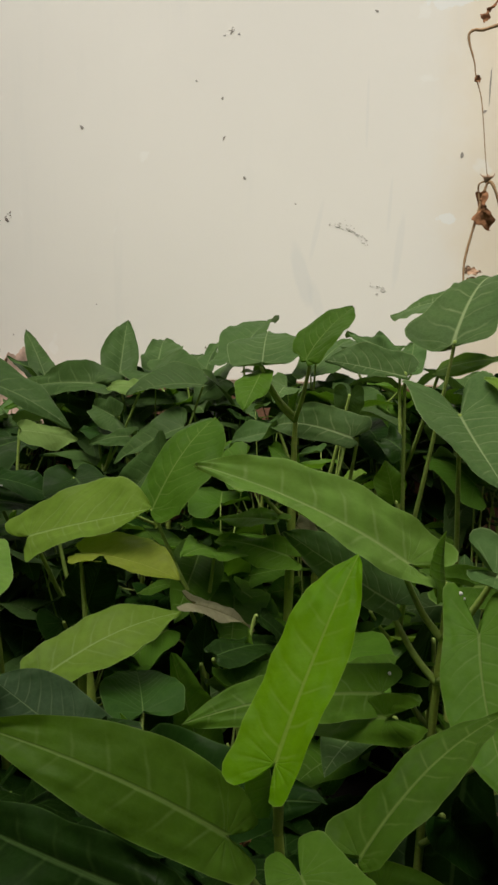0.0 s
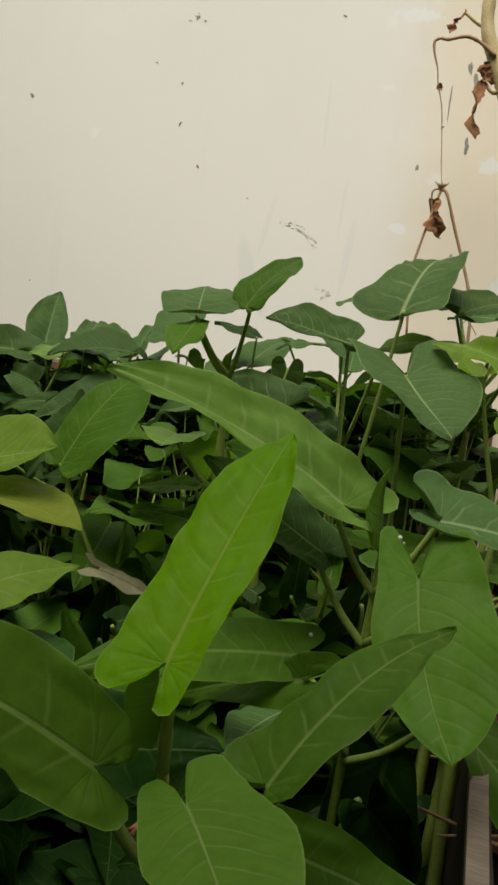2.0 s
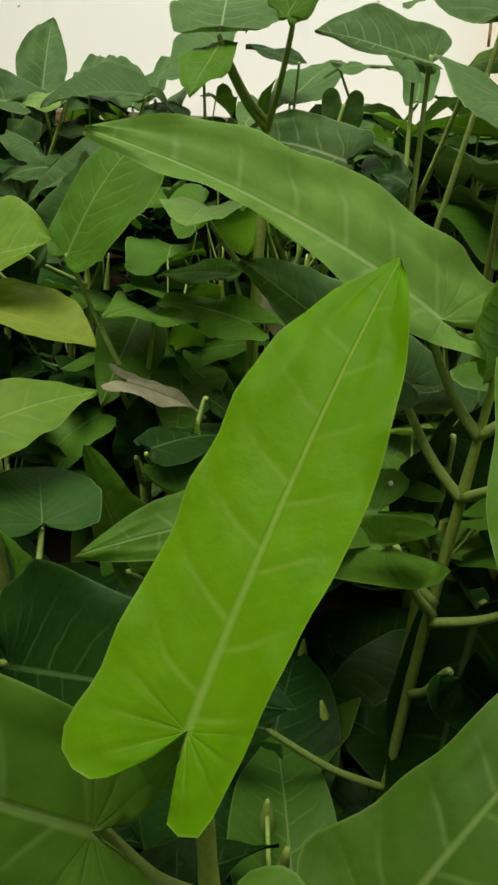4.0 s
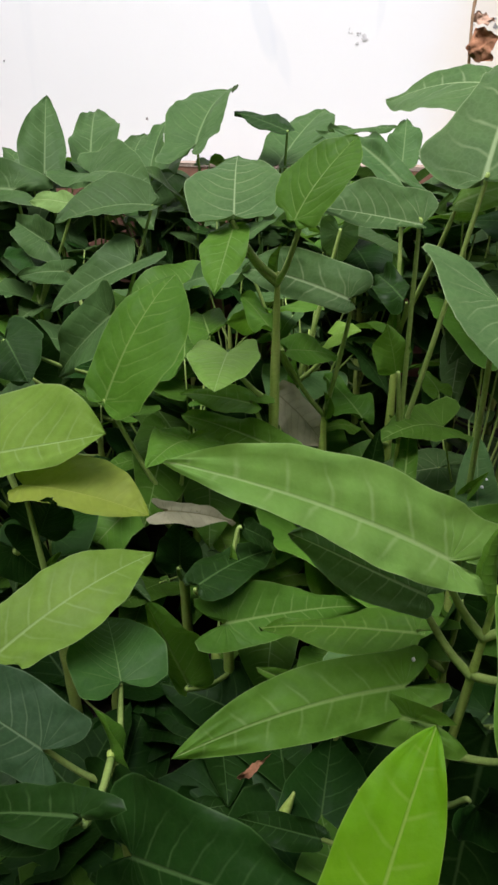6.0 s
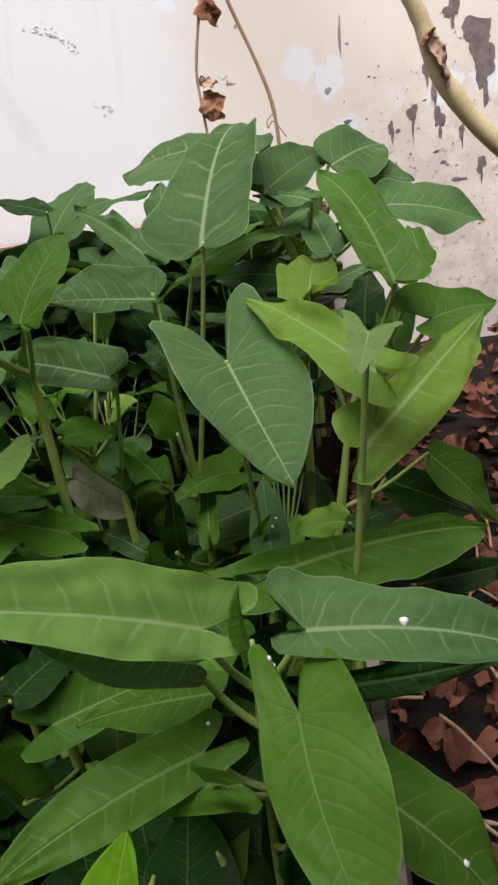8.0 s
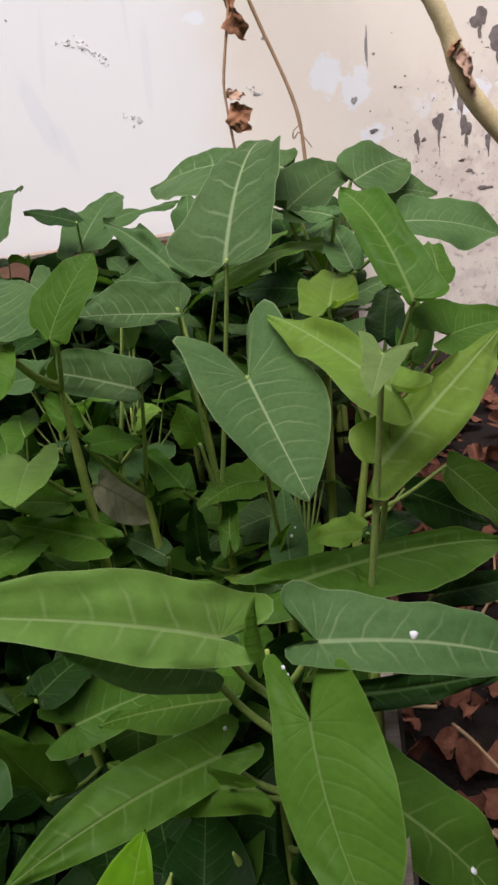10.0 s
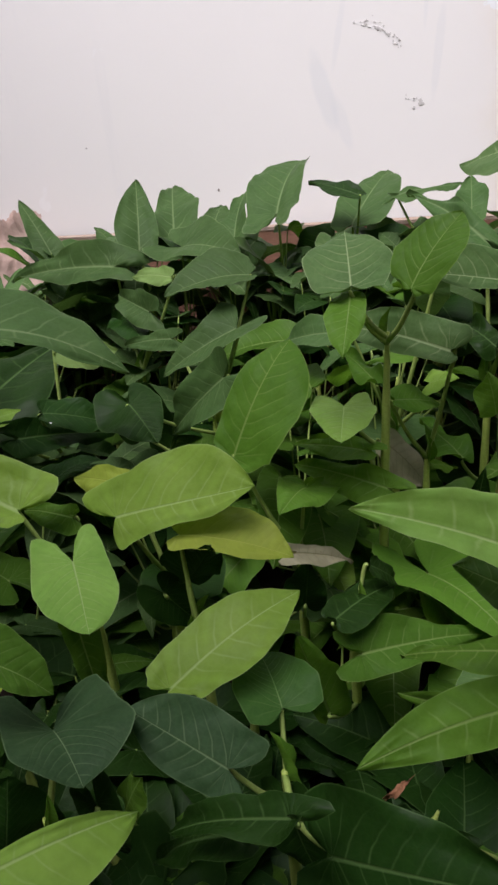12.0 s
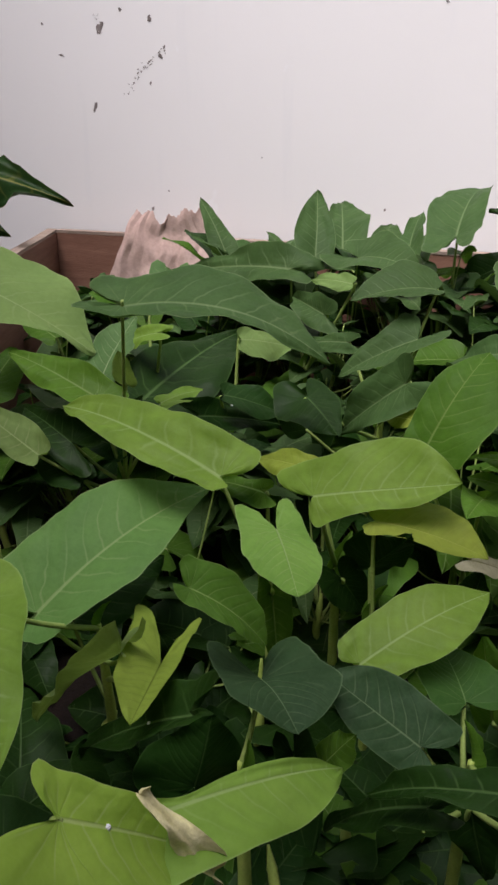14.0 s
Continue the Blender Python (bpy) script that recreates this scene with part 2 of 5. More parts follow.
# place on the wall, turn, half length, half width, strength
SMEARS = [(-0.066, 1.085, -0.28, 0.060, 0.014, 0.30), (-0.040, 1.040, -0.3, 0.05, 0.012, 0.22), (-0.045, 1.155, 0.2, 0.05, 0.006, 0.2), (0.07, 1.20, 0.05, 0.06, 0.004, 0.2), (0.085, 1.12, 0.1, 0.07, 0.007, 0.22), (0.03, 1.33, 0.0, 0.06, 0.003, 0.2)]
FILLER = [(0.317, 1.082, 0.022, 0.024), (0.350, 1.062, 0.022, 0.026), (0.375, 1.005, 0.020, 0.012), (0.505, 1.03, 0.026, 0.022), (0.565, 1.04, 0.03, 0.022), (0.16, 1.17, 0.016, 0.008), (0.28, 1.27, 0.020, 0.012), (0.145, 1.48, 0.034, 0.010)]


def wall_material():
    mat, tree, bsdf, out = nodes_of("painted wall")
    pos = coords(tree)
    split = tree.nodes.new("ShaderNodeSeparateXYZ")
    tree.links.new(pos, split.inputs[0])
    big, mid, fine = noise_node(tree, 1.6, 4, 0.55, pos), noise_node(tree, 9, 5, 0.6, pos), noise_node(tree, 160, 4, 0.6, pos)
    streak = tree.nodes.new("ShaderNodeMapping")
    streak.inputs["Scale"].default_value = (14, 1, 1.6)
    tree.links.new(pos, streak.inputs["Vector"])
    drips = noise_node(tree, 1.0, 4, 0.6, streak.outputs["Vector"])
    white = mix(tree, ramp(tree, big, 0.3, 0.7), (0.785, 0.775, 0.765), (0.755, 0.745, 0.735))
    # old cream coat shows past the edge of the white repaint
    edge = math_node(tree, "ADD", split.outputs[0], math_node(tree, "MULTIPLY", math_node(tree, "SUBTRACT", mid, 0.5), 0.10))
    cream = mix(tree, ramp(tree, mid, 0.35, 0.7), (0.79, 0.725, 0.635), (0.76, 0.69, 0.595))
    colour = mix(tree, ramp(tree, edge, 0.12, 0.23), white, cream)
    colour = mix(tree, math_node(tree, "MULTIPLY", ramp(tree, drips, 0.58, 0.74), 0.18), colour, (0.63, 0.645, 0.67))
    # bluish smears where the wall was wiped
    for cx, cz, turn, long, thin, power in SMEARS:
        place = tree.nodes.new("ShaderNodeMapping")
        place.vector_type = "TEXTURE"
        place.inputs["Location"].default_value = (cx, WALL_FACE, cz)
        place.inputs["Rotation"].default_value = (0, turn, 0)
        place.inputs["Scale"].default_value = (thin, 1, long)
        tree.links.new(pos, place.inputs["Vector"])
        reach = tree.nodes.new("ShaderNodeVectorMath")
        reach.operation = "LENGTH"
        tree.links.new(place.outputs["Vector"], reach.inputs[0])
        frayed = math_node(tree, "ADD", reach.outputs["Value"], math_node(tree, "MULTIPLY", math_node(tree, "SUBTRACT", mid, 0.5), 1.4))
        colour = mix(tree, math_node(tree, "MULTIPLY", ramp(tree, frayed, 1.0, 0.45), power), colour, (0.60, 0.63, 0.67))
    # damp, scaling paint low down on the cream part shows pinkish plaster
    low = math_node(tree, "MULTIPLY", ramp(tree, split.outputs[0], 0.33, 0.52), ramp(tree, split.outputs[2], 1.12, 0.98))
    scaled = math_node(tree, "MULTIPLY", low, ramp(tree, noise_node(tree, 26, 5, 0.65, pos), 0.44, 0.58))
    colour = mix(tree, math_node(tree, "MULTIPLY", scaled, 0.6), colour, (0.60, 0.50, 0.46))
    grit = math_node(tree, "MULTIPLY", low, ramp(tree, noise_node(tree, 95, 4, 0.6, pos), 0.58, 0.64))
    colour = mix(tree, math_node(tree, "MULTIPLY", grit, 0.65), colour, (0.42, 0.33, 0.30))
    # frayed spots of pale filler
    for cx, cz, wide, high in FILLER:
        place = tree.nodes.new("ShaderNodeMapping")
        place.vector_type = "TEXTURE"
        place.inputs["Location"].default_value = (cx, WALL_FACE, cz)
        place.inputs["Scale"].default_value = (wide, 1, high)
        tree.links.new(pos, place.inputs["Vector"])
        reach = tree.nodes.new("ShaderNodeVectorMath")
        reach.operation = "LENGTH"
        tree.links.new(place.outputs["Vector"], reach.inputs[0])
        frayed = math_node(tree, "ADD", reach.outputs["Value"], math_node(tree, "MULTIPLY", math_node(tree, "SUBTRACT", noise_node(tree, 55, 5, 0.7, pos), 0.5), 2.6))
        colour = mix(tree, math_node(tree, "MULTIPLY", ramp(tree, frayed, 1.05, 0.80), 0.75), colour, (0.80, 0.83, 0.87))
    patch = ramp(tree, noise_node(tree, 14, 3, 0.5, pos), 0.70, 0.74)
    colour = mix(tree, math_node(tree, "MULTIPLY", patch, 0.5), colour, (0.82, 0.83, 0.84))
    colour = mix(tree, math_node(tree, "MULTIPLY", ramp(tree, fine, 0.72, 0.8), 0.25), colour, (0.45, 0.42, 0.39))
    tree.links.new(colour, bsdf.inputs["Base Color"])
    bsdf.inputs["Roughness"].default_value = 0.75
    bsdf.inputs["Specular IOR Level"].default_value = 0.2
    height = math_node(tree, "ADD", math_node(tree, "MULTIPLY", mid, 1.0), math_node(tree, "MULTIPLY", fine, 0.25))
    bump(tree, bsdf, height, 0.10, 0.003)
    return mat


WALL = wall_material()

# ---- mesh helpers ----
def mesh_object(name, verts, faces, material, parent=None, label="", smooth=True, uvs=None):
    me = bpy.data.meshes.new(name)
    me.from_pydata([tuple(v) for v in verts], [], faces)
    me.materials.append(material)
    if smooth:
        me.polygons.foreach_set("use_smooth", [True] * len(me.polygons))
    for layer, values in (uvs or {}).items():
        uv = me.uv_layers.new(name=layer)
        loop_verts = np.empty(len(me.loops), int)
        me.loops.foreach_get("vertex_index", loop_verts)
        uv.data.foreach_set("uv", np.asarray(values, float)[loop_verts].ravel())
    ob = new(name, me)
    if parent is not None:
        ob.parent = parent
    if label:
        tagged(ob, label)
    return ob


def part(name, bm, material, parent=None, label="", smooth=False):
    me = bpy.data.meshes.new(name)
    bm.to_mesh(me)
    bm.free()
    me.materials.append(material)
    if smooth:
        me.polygons.foreach_set("use_smooth", [True] * len(me.polygons))
    ob = new(name, me)
    if parent is not None:
        ob.parent = parent
    if label:
        tagged(ob, label)
    return ob


def spline(points, steps):
    """Points along a smooth curve through the given ones."""
    p = [Vector(q) for q in points]
    p = [2 * p[0] - p[1]] + p + [2 * p[-1] - p[-2]]
    out = []
    for i in range(1, len(p) - 2):
        a, b, c, d = p[i - 1:i + 3]
        for k in range(steps):
            t = k / steps
            out.append(0.5 * ((2 * b) + (c - a) * t + (2 * a - 5 * b + 4 * c - d) * t * t + (3 * b - a - 3 * c + d) * t ** 3))
    return out + [p[-2]]


def tube(name, points, radii, material, parent=None, label="", sides=7, knots=0.0, seed=0):
    """A round stem through the points, thickness from the radii, with slight swellings."""
    rng = random.Random(seed)
    line = spline(points, 6)
    n = len(line)
    verts, faces = [], []
    ref = Vector((0.31, 0.87, 0.38))
    for i, c in enumerate(line):
        d = (line[min(i + 1, n - 1)] - line[max(i - 1, 0)]).normalized()
        a = d.cross(ref)
        a = a.normalized() if a.length > 1e-3 else d.orthogonal().normalized()
        b = d.cross(a)
        f = i / (n - 1) * (len(radii) - 1)
        k = min(int(f), len(radii) - 2)
        r = (radii[k] * (k + 1 - f) + radii[k + 1] * (f - k)) * (1 + knots * (rng.random() - 0.4))
        for j in range(sides):
            w = 2 * math.pi * j / sides
            verts.append(c + (a * math.cos(w) + b * math.sin(w)) * r)
    for i in range(n - 1):
        for j in range(sides):
            k = (j + 1) % sides
            faces.append((i * sides + j, i * sides + k, (i + 1) * sides + k, (i + 1) * sides + j))
    faces.append(tuple(range(sides))[::-1])
    faces.append(tuple((n - 1) * sides + j for j in range(sides)))
    return mesh_object(name, verts, faces, material, parent, label)


# outline of half a blade: along the midrib, share of the half width
OUTLINE = {
    "lance": [(0, 0), (-0.07, 0.09), (-0.15, 0.24), (-0.22, 0.46), (-0.21, 0.74), (-0.09, 0.97), (0.10, 1.03), (0.28, 0.97), (0.46, 0.84), (0.64, 0.63), (0.80, 0.41), (0.92, 0.22), (0.98, 0.11), (1, 0)],
    "round": [(0, 0), (-0.16, 0.13), (-0.38, 0.26), (-0.57, 0.46), (-0.62, 0.70), (-0.46, 0.90), (-0.14, 1.03), (0.16, 0.99), (0.40, 0.83), (0.62, 0.58), (0.80, 0.34), (0.93, 0.15), (1, 0)],
    "heart": [(0, 0), (-0.12, 0.09), (-0.26, 0.21), (-0.38, 0.41), (-0.40, 0.66), (-0.27, 0.91), (-0.04, 1.03), (0.18, 0.99), (0.40, 0.82), (0.62, 0.59), (0.80, 0.36), (0.93, 0.18), (0.985, 0.08), (1, 0)],
    "arrow": [(0, 0), (-0.09, 0.06), (-0.18, 0.20), (-0.23, 0.44), (-0.18, 0.70), (-0.02, 0.86), (0.15, 0.94), (0.32, 1.0), (0.48, 0.96), (0.63, 0.82), (0.78, 0.56), (0.91, 0.26), (1, 0)],
    "oval": [(0, 0), (-0.03, 0.16), (-0.07, 0.38), (-0.05, 0.64), (0.06, 0.86), (0.22, 0.99), (0.40, 1.0), (0.57, 0.88), (0.73, 0.64), (0.86, 0.37), (0.95, 0.16), (1, 0)],
}


def half_outline(lobe_x, lobe_y, wide_x, wide_y, waist_x=None, waist_y=None, blunt=1.8):
    """Half a blade from its proportions to the midrib: how far the lobe reaches back and out, where the blade is widest, a waist between them, how blunt the tip."""
    outer = 0.4 * lobe_y + 0.6 * wide_y if lobe_y < wide_y else 1.02 * lobe_y
    short = max(0.0, min(1.0, (lobe_x + 0.25) / 0.25))
    edge = [(0, 0), (0.5 * min(lobe_x, 0) - 0.012 - 0.14 * lobe_y * short, max(0.02, 0.26 * lobe_y)), (0.90 * lobe_x - 0.012 - 0.28 * lobe_y * short, min(0.62 * lobe_y, lobe_y - 0.02)), (lobe_x, lobe_y)]
    if waist_x is not None:
        edge += [(0.6 * lobe_x + 0.4 * waist_x, 0.35 * lobe_y + 0.70 * waist_y), (waist_x, waist_y), (0.4 * waist_x + 0.6 * wide_x, 0.3 * waist_y + 0.7 * wide_y)]
    elif lobe_y < wide_y:
        edge += [(0.92 * lobe_x + 0.01, lobe_y + 0.55 * (outer - lobe_y) + 0.006), (0.64 * lobe_x + 0.22 * wide_x, outer)]
    else:
        edge.append((0.66 * lobe_x + 0.34 * wide_x, 0.52 * lobe_y + 0.50 * wide_y))
    edge.append((wide_x, wide_y))
    edge += [(wide_x + (1 - wide_x) * f, wide_y * (1 - f ** blunt) ** 0.86) for f in (0.28, 0.52, 0.74, 0.90, 0.97)]
    return edge + [(1, 0)]


def even_line(edge, count):
    """The smooth line through the points, cut into equal steps."""
    line = spline([Vector((x, y, 0)) for x, y in edge], 8)
    run = [0.0]
    for a, b in zip(line, line[1:]):
        run.append(run[-1] + (b - a).length)
    out, k = [], 0
    for i in range(count + 1):
        goal = run[-1] * i / count
        while k < len(run) - 2 and run[k + 1] < goal:
            k += 1
        f = (goal - run[k]) / max(1e-9, run[k + 1] - run[k])
        out.append(line[k].lerp(line[k + 1], max(0, min(1, f))))
    return out


def blade(kind, length, left, right, bend, fold=0.12, curl=0.0, wave=0.02, twist=0.0, seed=0, rows=26, cols=6, sway=0.0, blunt=1.8, cup=0.0):
    """Blade in its own frame: midrib along +x from the base, right side +y, upper face +z. A side is its half width, or its proportions."""
    rng = random.Random(seed)
    own = isinstance(left, tuple)
    if own:
        rows, cols = 38, 7
        edges = [even_line(half_outline(*side, blunt=blunt) if len(side) == 6 else half_outline(*side, None, None, blunt), rows) for side in (left, right)]
        halves = [left[3] * length, right[3] * length]
    else:
        edges = [even_line([(x, y * half / length) for x, y in OUTLINE[kind]], rows) for half in (left, right)]
        halves = [left, right]
    p1, p2, p3 = rng.random() * 6.3, rng.random() * 6.3, rng.random() * 6.3
    lift = [rng.uniform(-0.13, 0.16), rng.uniform(-0.13, 0.16)]
    calm = 0.25 if own else 1.0
    if kind == "oval" or own:
        lift = [v * 0.2 for v in lift]
    lift = [v + cup for v in lift]
    starts = []
    for edge in edges:
        back = min(range(rows), key=lambda i: edge[i].x)
        starts.append(next((i for i in range(back, rows) if edge[i].x > 0.03), back) / rows * 0.92)
    verts, uv_blade, uv_rim = [], [], []
    for i in range(rows + 1):
        f = i / rows
        for c in range(-cols, cols + 1):
            s = c / cols
            n = 0 if c < 0 else 1
            q, half, start = edges[n][i], halves[n], starts[n]
            if c == 0:
                start = min(starts)
            mid = 0.0 if f < start else min(1.0, ((f - start) / (1 - start)) ** 1.15)
            if i == rows:
                mid = 1.0
            ragged = 1 + calm * (0.05 * math.sin(8 * f + p1 + (2.1 if c < 0 else 0)) + 0.026 * math.sin(21 * f + p2 + (1.3 if c < 0 else 0)) + 0.07 * noise.noise(Vector((f * 6, p3, c > 0))))
            x = mid + (q.x - mid) * abs(s)
            y = q.y * length * ragged * s
            xa = max(-0.35, min(1, x))
            z = bend * length * 4 * xa * (1 - xa) if xa > 0 else bend * length * 1.0 * xa
            z += fold * (1.5 * abs(y) - 0.5 * y * y / max(half, 1e-4)) * (1.0 if x < 0.75 else 1.0 - 2.2 * (x - 0.75))
            z -= curl * y * y / max(half, 1e-4)
            out = min(1, abs(y) / max(half, 1e-4))
            z += wave * length * abs(s) ** 1.6 * math.sin(8.5 * x + p3 + (1.9 if c < 0 else 0)) * min(1, 2.2 * out)
            z += 0.012 * length * math.sin(4 * x + p2) * (1 - abs(s))
            z += (0.4 if own else 1.0) * 0.050 * length * abs(s) * noise.noise(Vector((x * 3.1 + p1, s * 1.7, p2))) + 0.030 * length * abs(s) * noise.noise(Vector((x * 8 + p3, s * 4, p1)))
            lobe = max(0.0, min(1.0, (0.12 - x) * 2.6))
            z += length * lobe * abs(s) * lift[n]
            z += twist * y * xa
            verts.append((x * length, y + sway * length * 4 * max(0.0, xa) * (1 - xa), z))
            uv_blade.append((x, y / length))
            uv_rim.append((f, abs(s)))
    width = 2 * cols + 1
    faces = []
    for i in range(rows):
        for c in range(width - 1):
            a = i * width + c
            faces.append((a, a + width, a + width + 1, a + 1))
    return verts, faces, {"blade": uv_blade, "rim": uv_rim}


def blade_frame(base, tip, roll):
    """Pose of a blade from its base, its tip and its roll in degrees about the midrib."""
    b, t = Vector(base), Vector(tip)
    u = (t - b).normalized()
    up = Vector((0, -0.45, 1))
    n = up - u * up.dot(u)
    if n.length < 0.15:
        alt = Vector((0, -1, 0.3))
        n = alt - u * alt.dot(u)
    n.normalize()
    s = u.cross(n)
    a = radians(roll)
    n = n * math.cos(a) + s * math.sin(a)
    s = u.cross(n)
    m = Matrix((u, -s, n)).transposed().to_4x4()
    m.translation = b
    return m


KINDS = {"r": "round", "l": "lance", "w": "lance", "h": "heart", "o": "oval", "e": "arrow"}
COUNT = [0]
HERO = []
SURFACE = []
COVER = []


def plant(x, y, z_top, lean=(0.0, 0.0), bud=True, label="leafy green water spinach plant growing in the planter", girth=1.0):
    """A plant: an empty at its root with a hollow jointed stem."""
    root = new("water_spinach_plant")
    root.location = (x, y, SOIL_Z)
    tagged(root, label, "plant", "plants in the bed")
    h = z_top - SOIL_Z
    COUNT[0] += 1
    tube("stem", [(0, 0, -0.01), (lean[0] * 0.3, lean[1] * 0.3, h * 0.4), (lean[0] * 0.7, lean[1] * 0.7, h * 0.75), (lean[0], lean[1], h)],
         [r * girth for r in (0.0042, 0.0040, 0.0034, 0.0018 if bud else 0.0009)], STEM, root, knots=0.16, seed=COUNT[0])
    if bud:
        rolled_leaf(root, lean, h)
    return root, Vector((x, y, SOIL_Z)), Vector((x + lean[0], y + lean[1], z_top))


def rolled_leaf(root, lean, h):
    """A young leaf still rolled up, which closes the shoot."""
    rng = random.Random(COUNT[0])
    size = rng.uniform(0.022, 0.034)
    verts, faces, uvs = blade("lance", size, size * 0.18, size * 0.18, 0.06, 1.3, 0, 0.02, 0.3, COUNT[0], 12, 3)
    m = blade_frame((lean[0], lean[1], h - 0.004), (lean[0] + rng.uniform(-0.012, 0.012), lean[1] + rng.uniform(-0.012, 0.012), h - 0.004 + size), rng.uniform(-90, 90))
    mesh_object("rolled_leaf", [m @ Vector((v[0], -v[1], v[2])) for v in verts], [f[::-1] for f in faces], LEAF["v"], root, uvs=uvs)


def leaf(owner, kind, colour, base, tip, roll, left, right, bend, fold=0.12, curl=0.0, wave=0.04, twist=0.0, label="", petiole=True, sway=0.0, blunt=1.8, cup=0.0):
    """One leaf of a plant, with its stalk bent down to the stem."""
    root, foot, top = owner
    COUNT[0] += 1
    seed = COUNT[0]
    length = (Vector(tip) - Vector(base)).length
    verts, faces, uvs = blade(KINDS[kind], length, left, right, bend, fold, curl, wave * (0.5 if isinstance(left, tuple) else 1), twist, seed, sway=sway, blunt=blunt, cup=cup)
    m = blade_frame(base, tip, roll)
    # the blade's +y lies on its left side
    verts = [m @ Vector((v[0], -v[1], v[2])) - foot for v in verts]
    faces = [f[::-1] for f in faces]
    ob = mesh_object("leaf", verts, faces, LEAF[colour], root, label, uvs=uvs)
    HERO.append((Vector(base), Vector(tip)))
    COVER.extend(tuple(len(SURFACE) + i for i in f) for f in faces)
    SURFACE.extend(v + foot for v in verts)
    if petiole:
        b = Vector(base)
        u = (Vector(tip) - b).normalized()
        reach = math.hypot(b.x - top.x, b.y - top.y)
        low = max(foot.z + 0.02, min(top.z - 0.004, b.z - 0.03 - 0.35 * reach))
        k = (low - foot.z) / max(0.01, top.z - foot.z)
        join = foot.lerp(top, min(1, k))
        under = m.to_3x3() @ Vector((0, 0, 1))
        if under.z < 0:
            under = -under
        back = b - under * 0.005
        half = back.lerp(join, 0.5) + Vector((0, 0, -0.004))
        tube("petiole", [b - u * 0.0004 - under * 0.0022 - foot, back - foot, half - foot, join - foot], [0.0009, 0.0014, 0.0018, 0.0021], PETIOLE, root, sides=6, seed=seed)
    return ob

# ---- setting ----
SOIL_Z = 0.61
# render of the unseen added walls, dull so that little light bounces back
BLOCKER = plain_material("added wall render", (0.36, 0.33, 0.29), (0.42, 0.39, 0.35), 6, 0.9, 0.4, 0.004)
WALL_Y = 0.62


def box_part(name, lo, hi, material, parent=None, label="", bevel=0.0, rough=0.0, cuts=0, seed=0):
    bm = bmesh.new()
    bmesh.ops.create_cube(bm, size=1)
    for v in bm.verts:
        v.co = Vector([lo[i] if v.co[i] < 0 else hi[i] for i in range(3)])
    if cuts:
        bmesh.ops.subdivide_edges(bm, edges=bm.edges[:], cuts=cuts, use_grid_fill=True)
    if bevel:
        bmesh.ops.bevel(bm, geom=[e for e in bm.edges if e.calc_face_angle(0) > 0.5], offset=bevel, segments=2, affect="EDGES")
    if rough:
        for v in bm.verts:
            v.co += Vector((noise.noise(v.co * 23 + Vector((seed, 0, 0))), noise.noise(v.co * 29 + Vector((0, seed, 0))), noise.noise(v.co * 31 + Vector((0, 0, seed))))) * rough
    return part(name, bm, material, parent, label)


def ground_sheet():
    n, size = 60, 60.0
    verts, faces = [], []
    for j in range(n + 1):
        for i in range(n + 1):
            a, b = i / n * 2 - 1, j / n * 2 - 1
            x, y = size * abs(a) ** 3 * math.copysign(1, a), size * abs(b) ** 3 * math.copysign(1, b)
            near = math.exp(-(x * x + y * y))
            verts.append((x, y, 0.590 + near * 0.012 * noise.noise(Vector((x * 14, y * 14, 2)))))
    for j in range(n):
        for i in range(n):
            a = j * (n + 1) + i
            faces.append((a, a + 1, a + n + 2, a + n + 1))
    ob = mesh_object("ground", verts, faces, SOIL)
    tagged(ob, "dark reddish bare soil of the yard", "ground", kind="structure")


ground_sheet()
wall = tagged(box_part("wall_north", (-6, WALL_Y, 0.3), (6, WALL_Y + 0.16, 3.2), WALL, bevel=0.004), "white painted plaster wall with chips and cream old paint", "wall", kind="structure")

# unseen walls, added to cut sun and sky from behind and the sides
for name, lo, hi in (("wall_south", (-1.25, -1.35, 0.3), (2.6, -1.2, 2.95)), ("wall_west", (-1.40, -1.35, 0.3), (-1.253, WALL_Y - 0.003, 2.9)), ("wall_east", (2.603, -1.35, 0.3), (2.75, WALL_Y - 0.003, 2.9))):
    tagged(box_part(name, lo, hi, BLOCKER, bevel=0.004), "unseen plain wall added to block light", "wall", kind="structure")


def chip(x, z, w, h, seed, material=PLASTER, tilt=0.0, flat=False):
    """A spot where the paint has come off, with a ragged rim."""
    n = 26
    verts, faces = [(0, 0.0010, 0)], []
    for r, y in ((0.55, 0.0010), (1.0, 0.0012), (1.0, 0.004)):
        for i in range(n):
            a = 2 * math.pi * i / n
            k = 0.80 + 0.17 * math.sin(2 * a + seed) + 0.13 * math.sin(3 * a + seed * 1.7) + 0.09 * math.sin(5 * a + seed * 0.6)
            k = r * (k + (0.0 if flat else 0.16 * (random.Random(seed * 31 + i).random() - 0.5)))
            px, pz = math.cos(a) * w / 2 * k, math.sin(a) * h / 2 * k
            verts.append((px * math.cos(tilt) - pz * math.sin(tilt), y, px * math.sin(tilt) + pz * math.cos(tilt)))
    for i in range(n):
        k = (i + 1) % n
        faces.append((0, 1 + i, 1 + k))
        for ring in (0, 1):
            faces.append((1 + ring * n + i, 1 + (ring + 1) * n + i, 1 + (ring + 1) * n + k, 1 + ring * n + k))
    verts = [(v[0] + x, v[1] + WALL_Y - 0.0016, v[2] + z) for v in verts]
    mesh_object("paint_chip", verts, faces, material, wall, smooth=False)


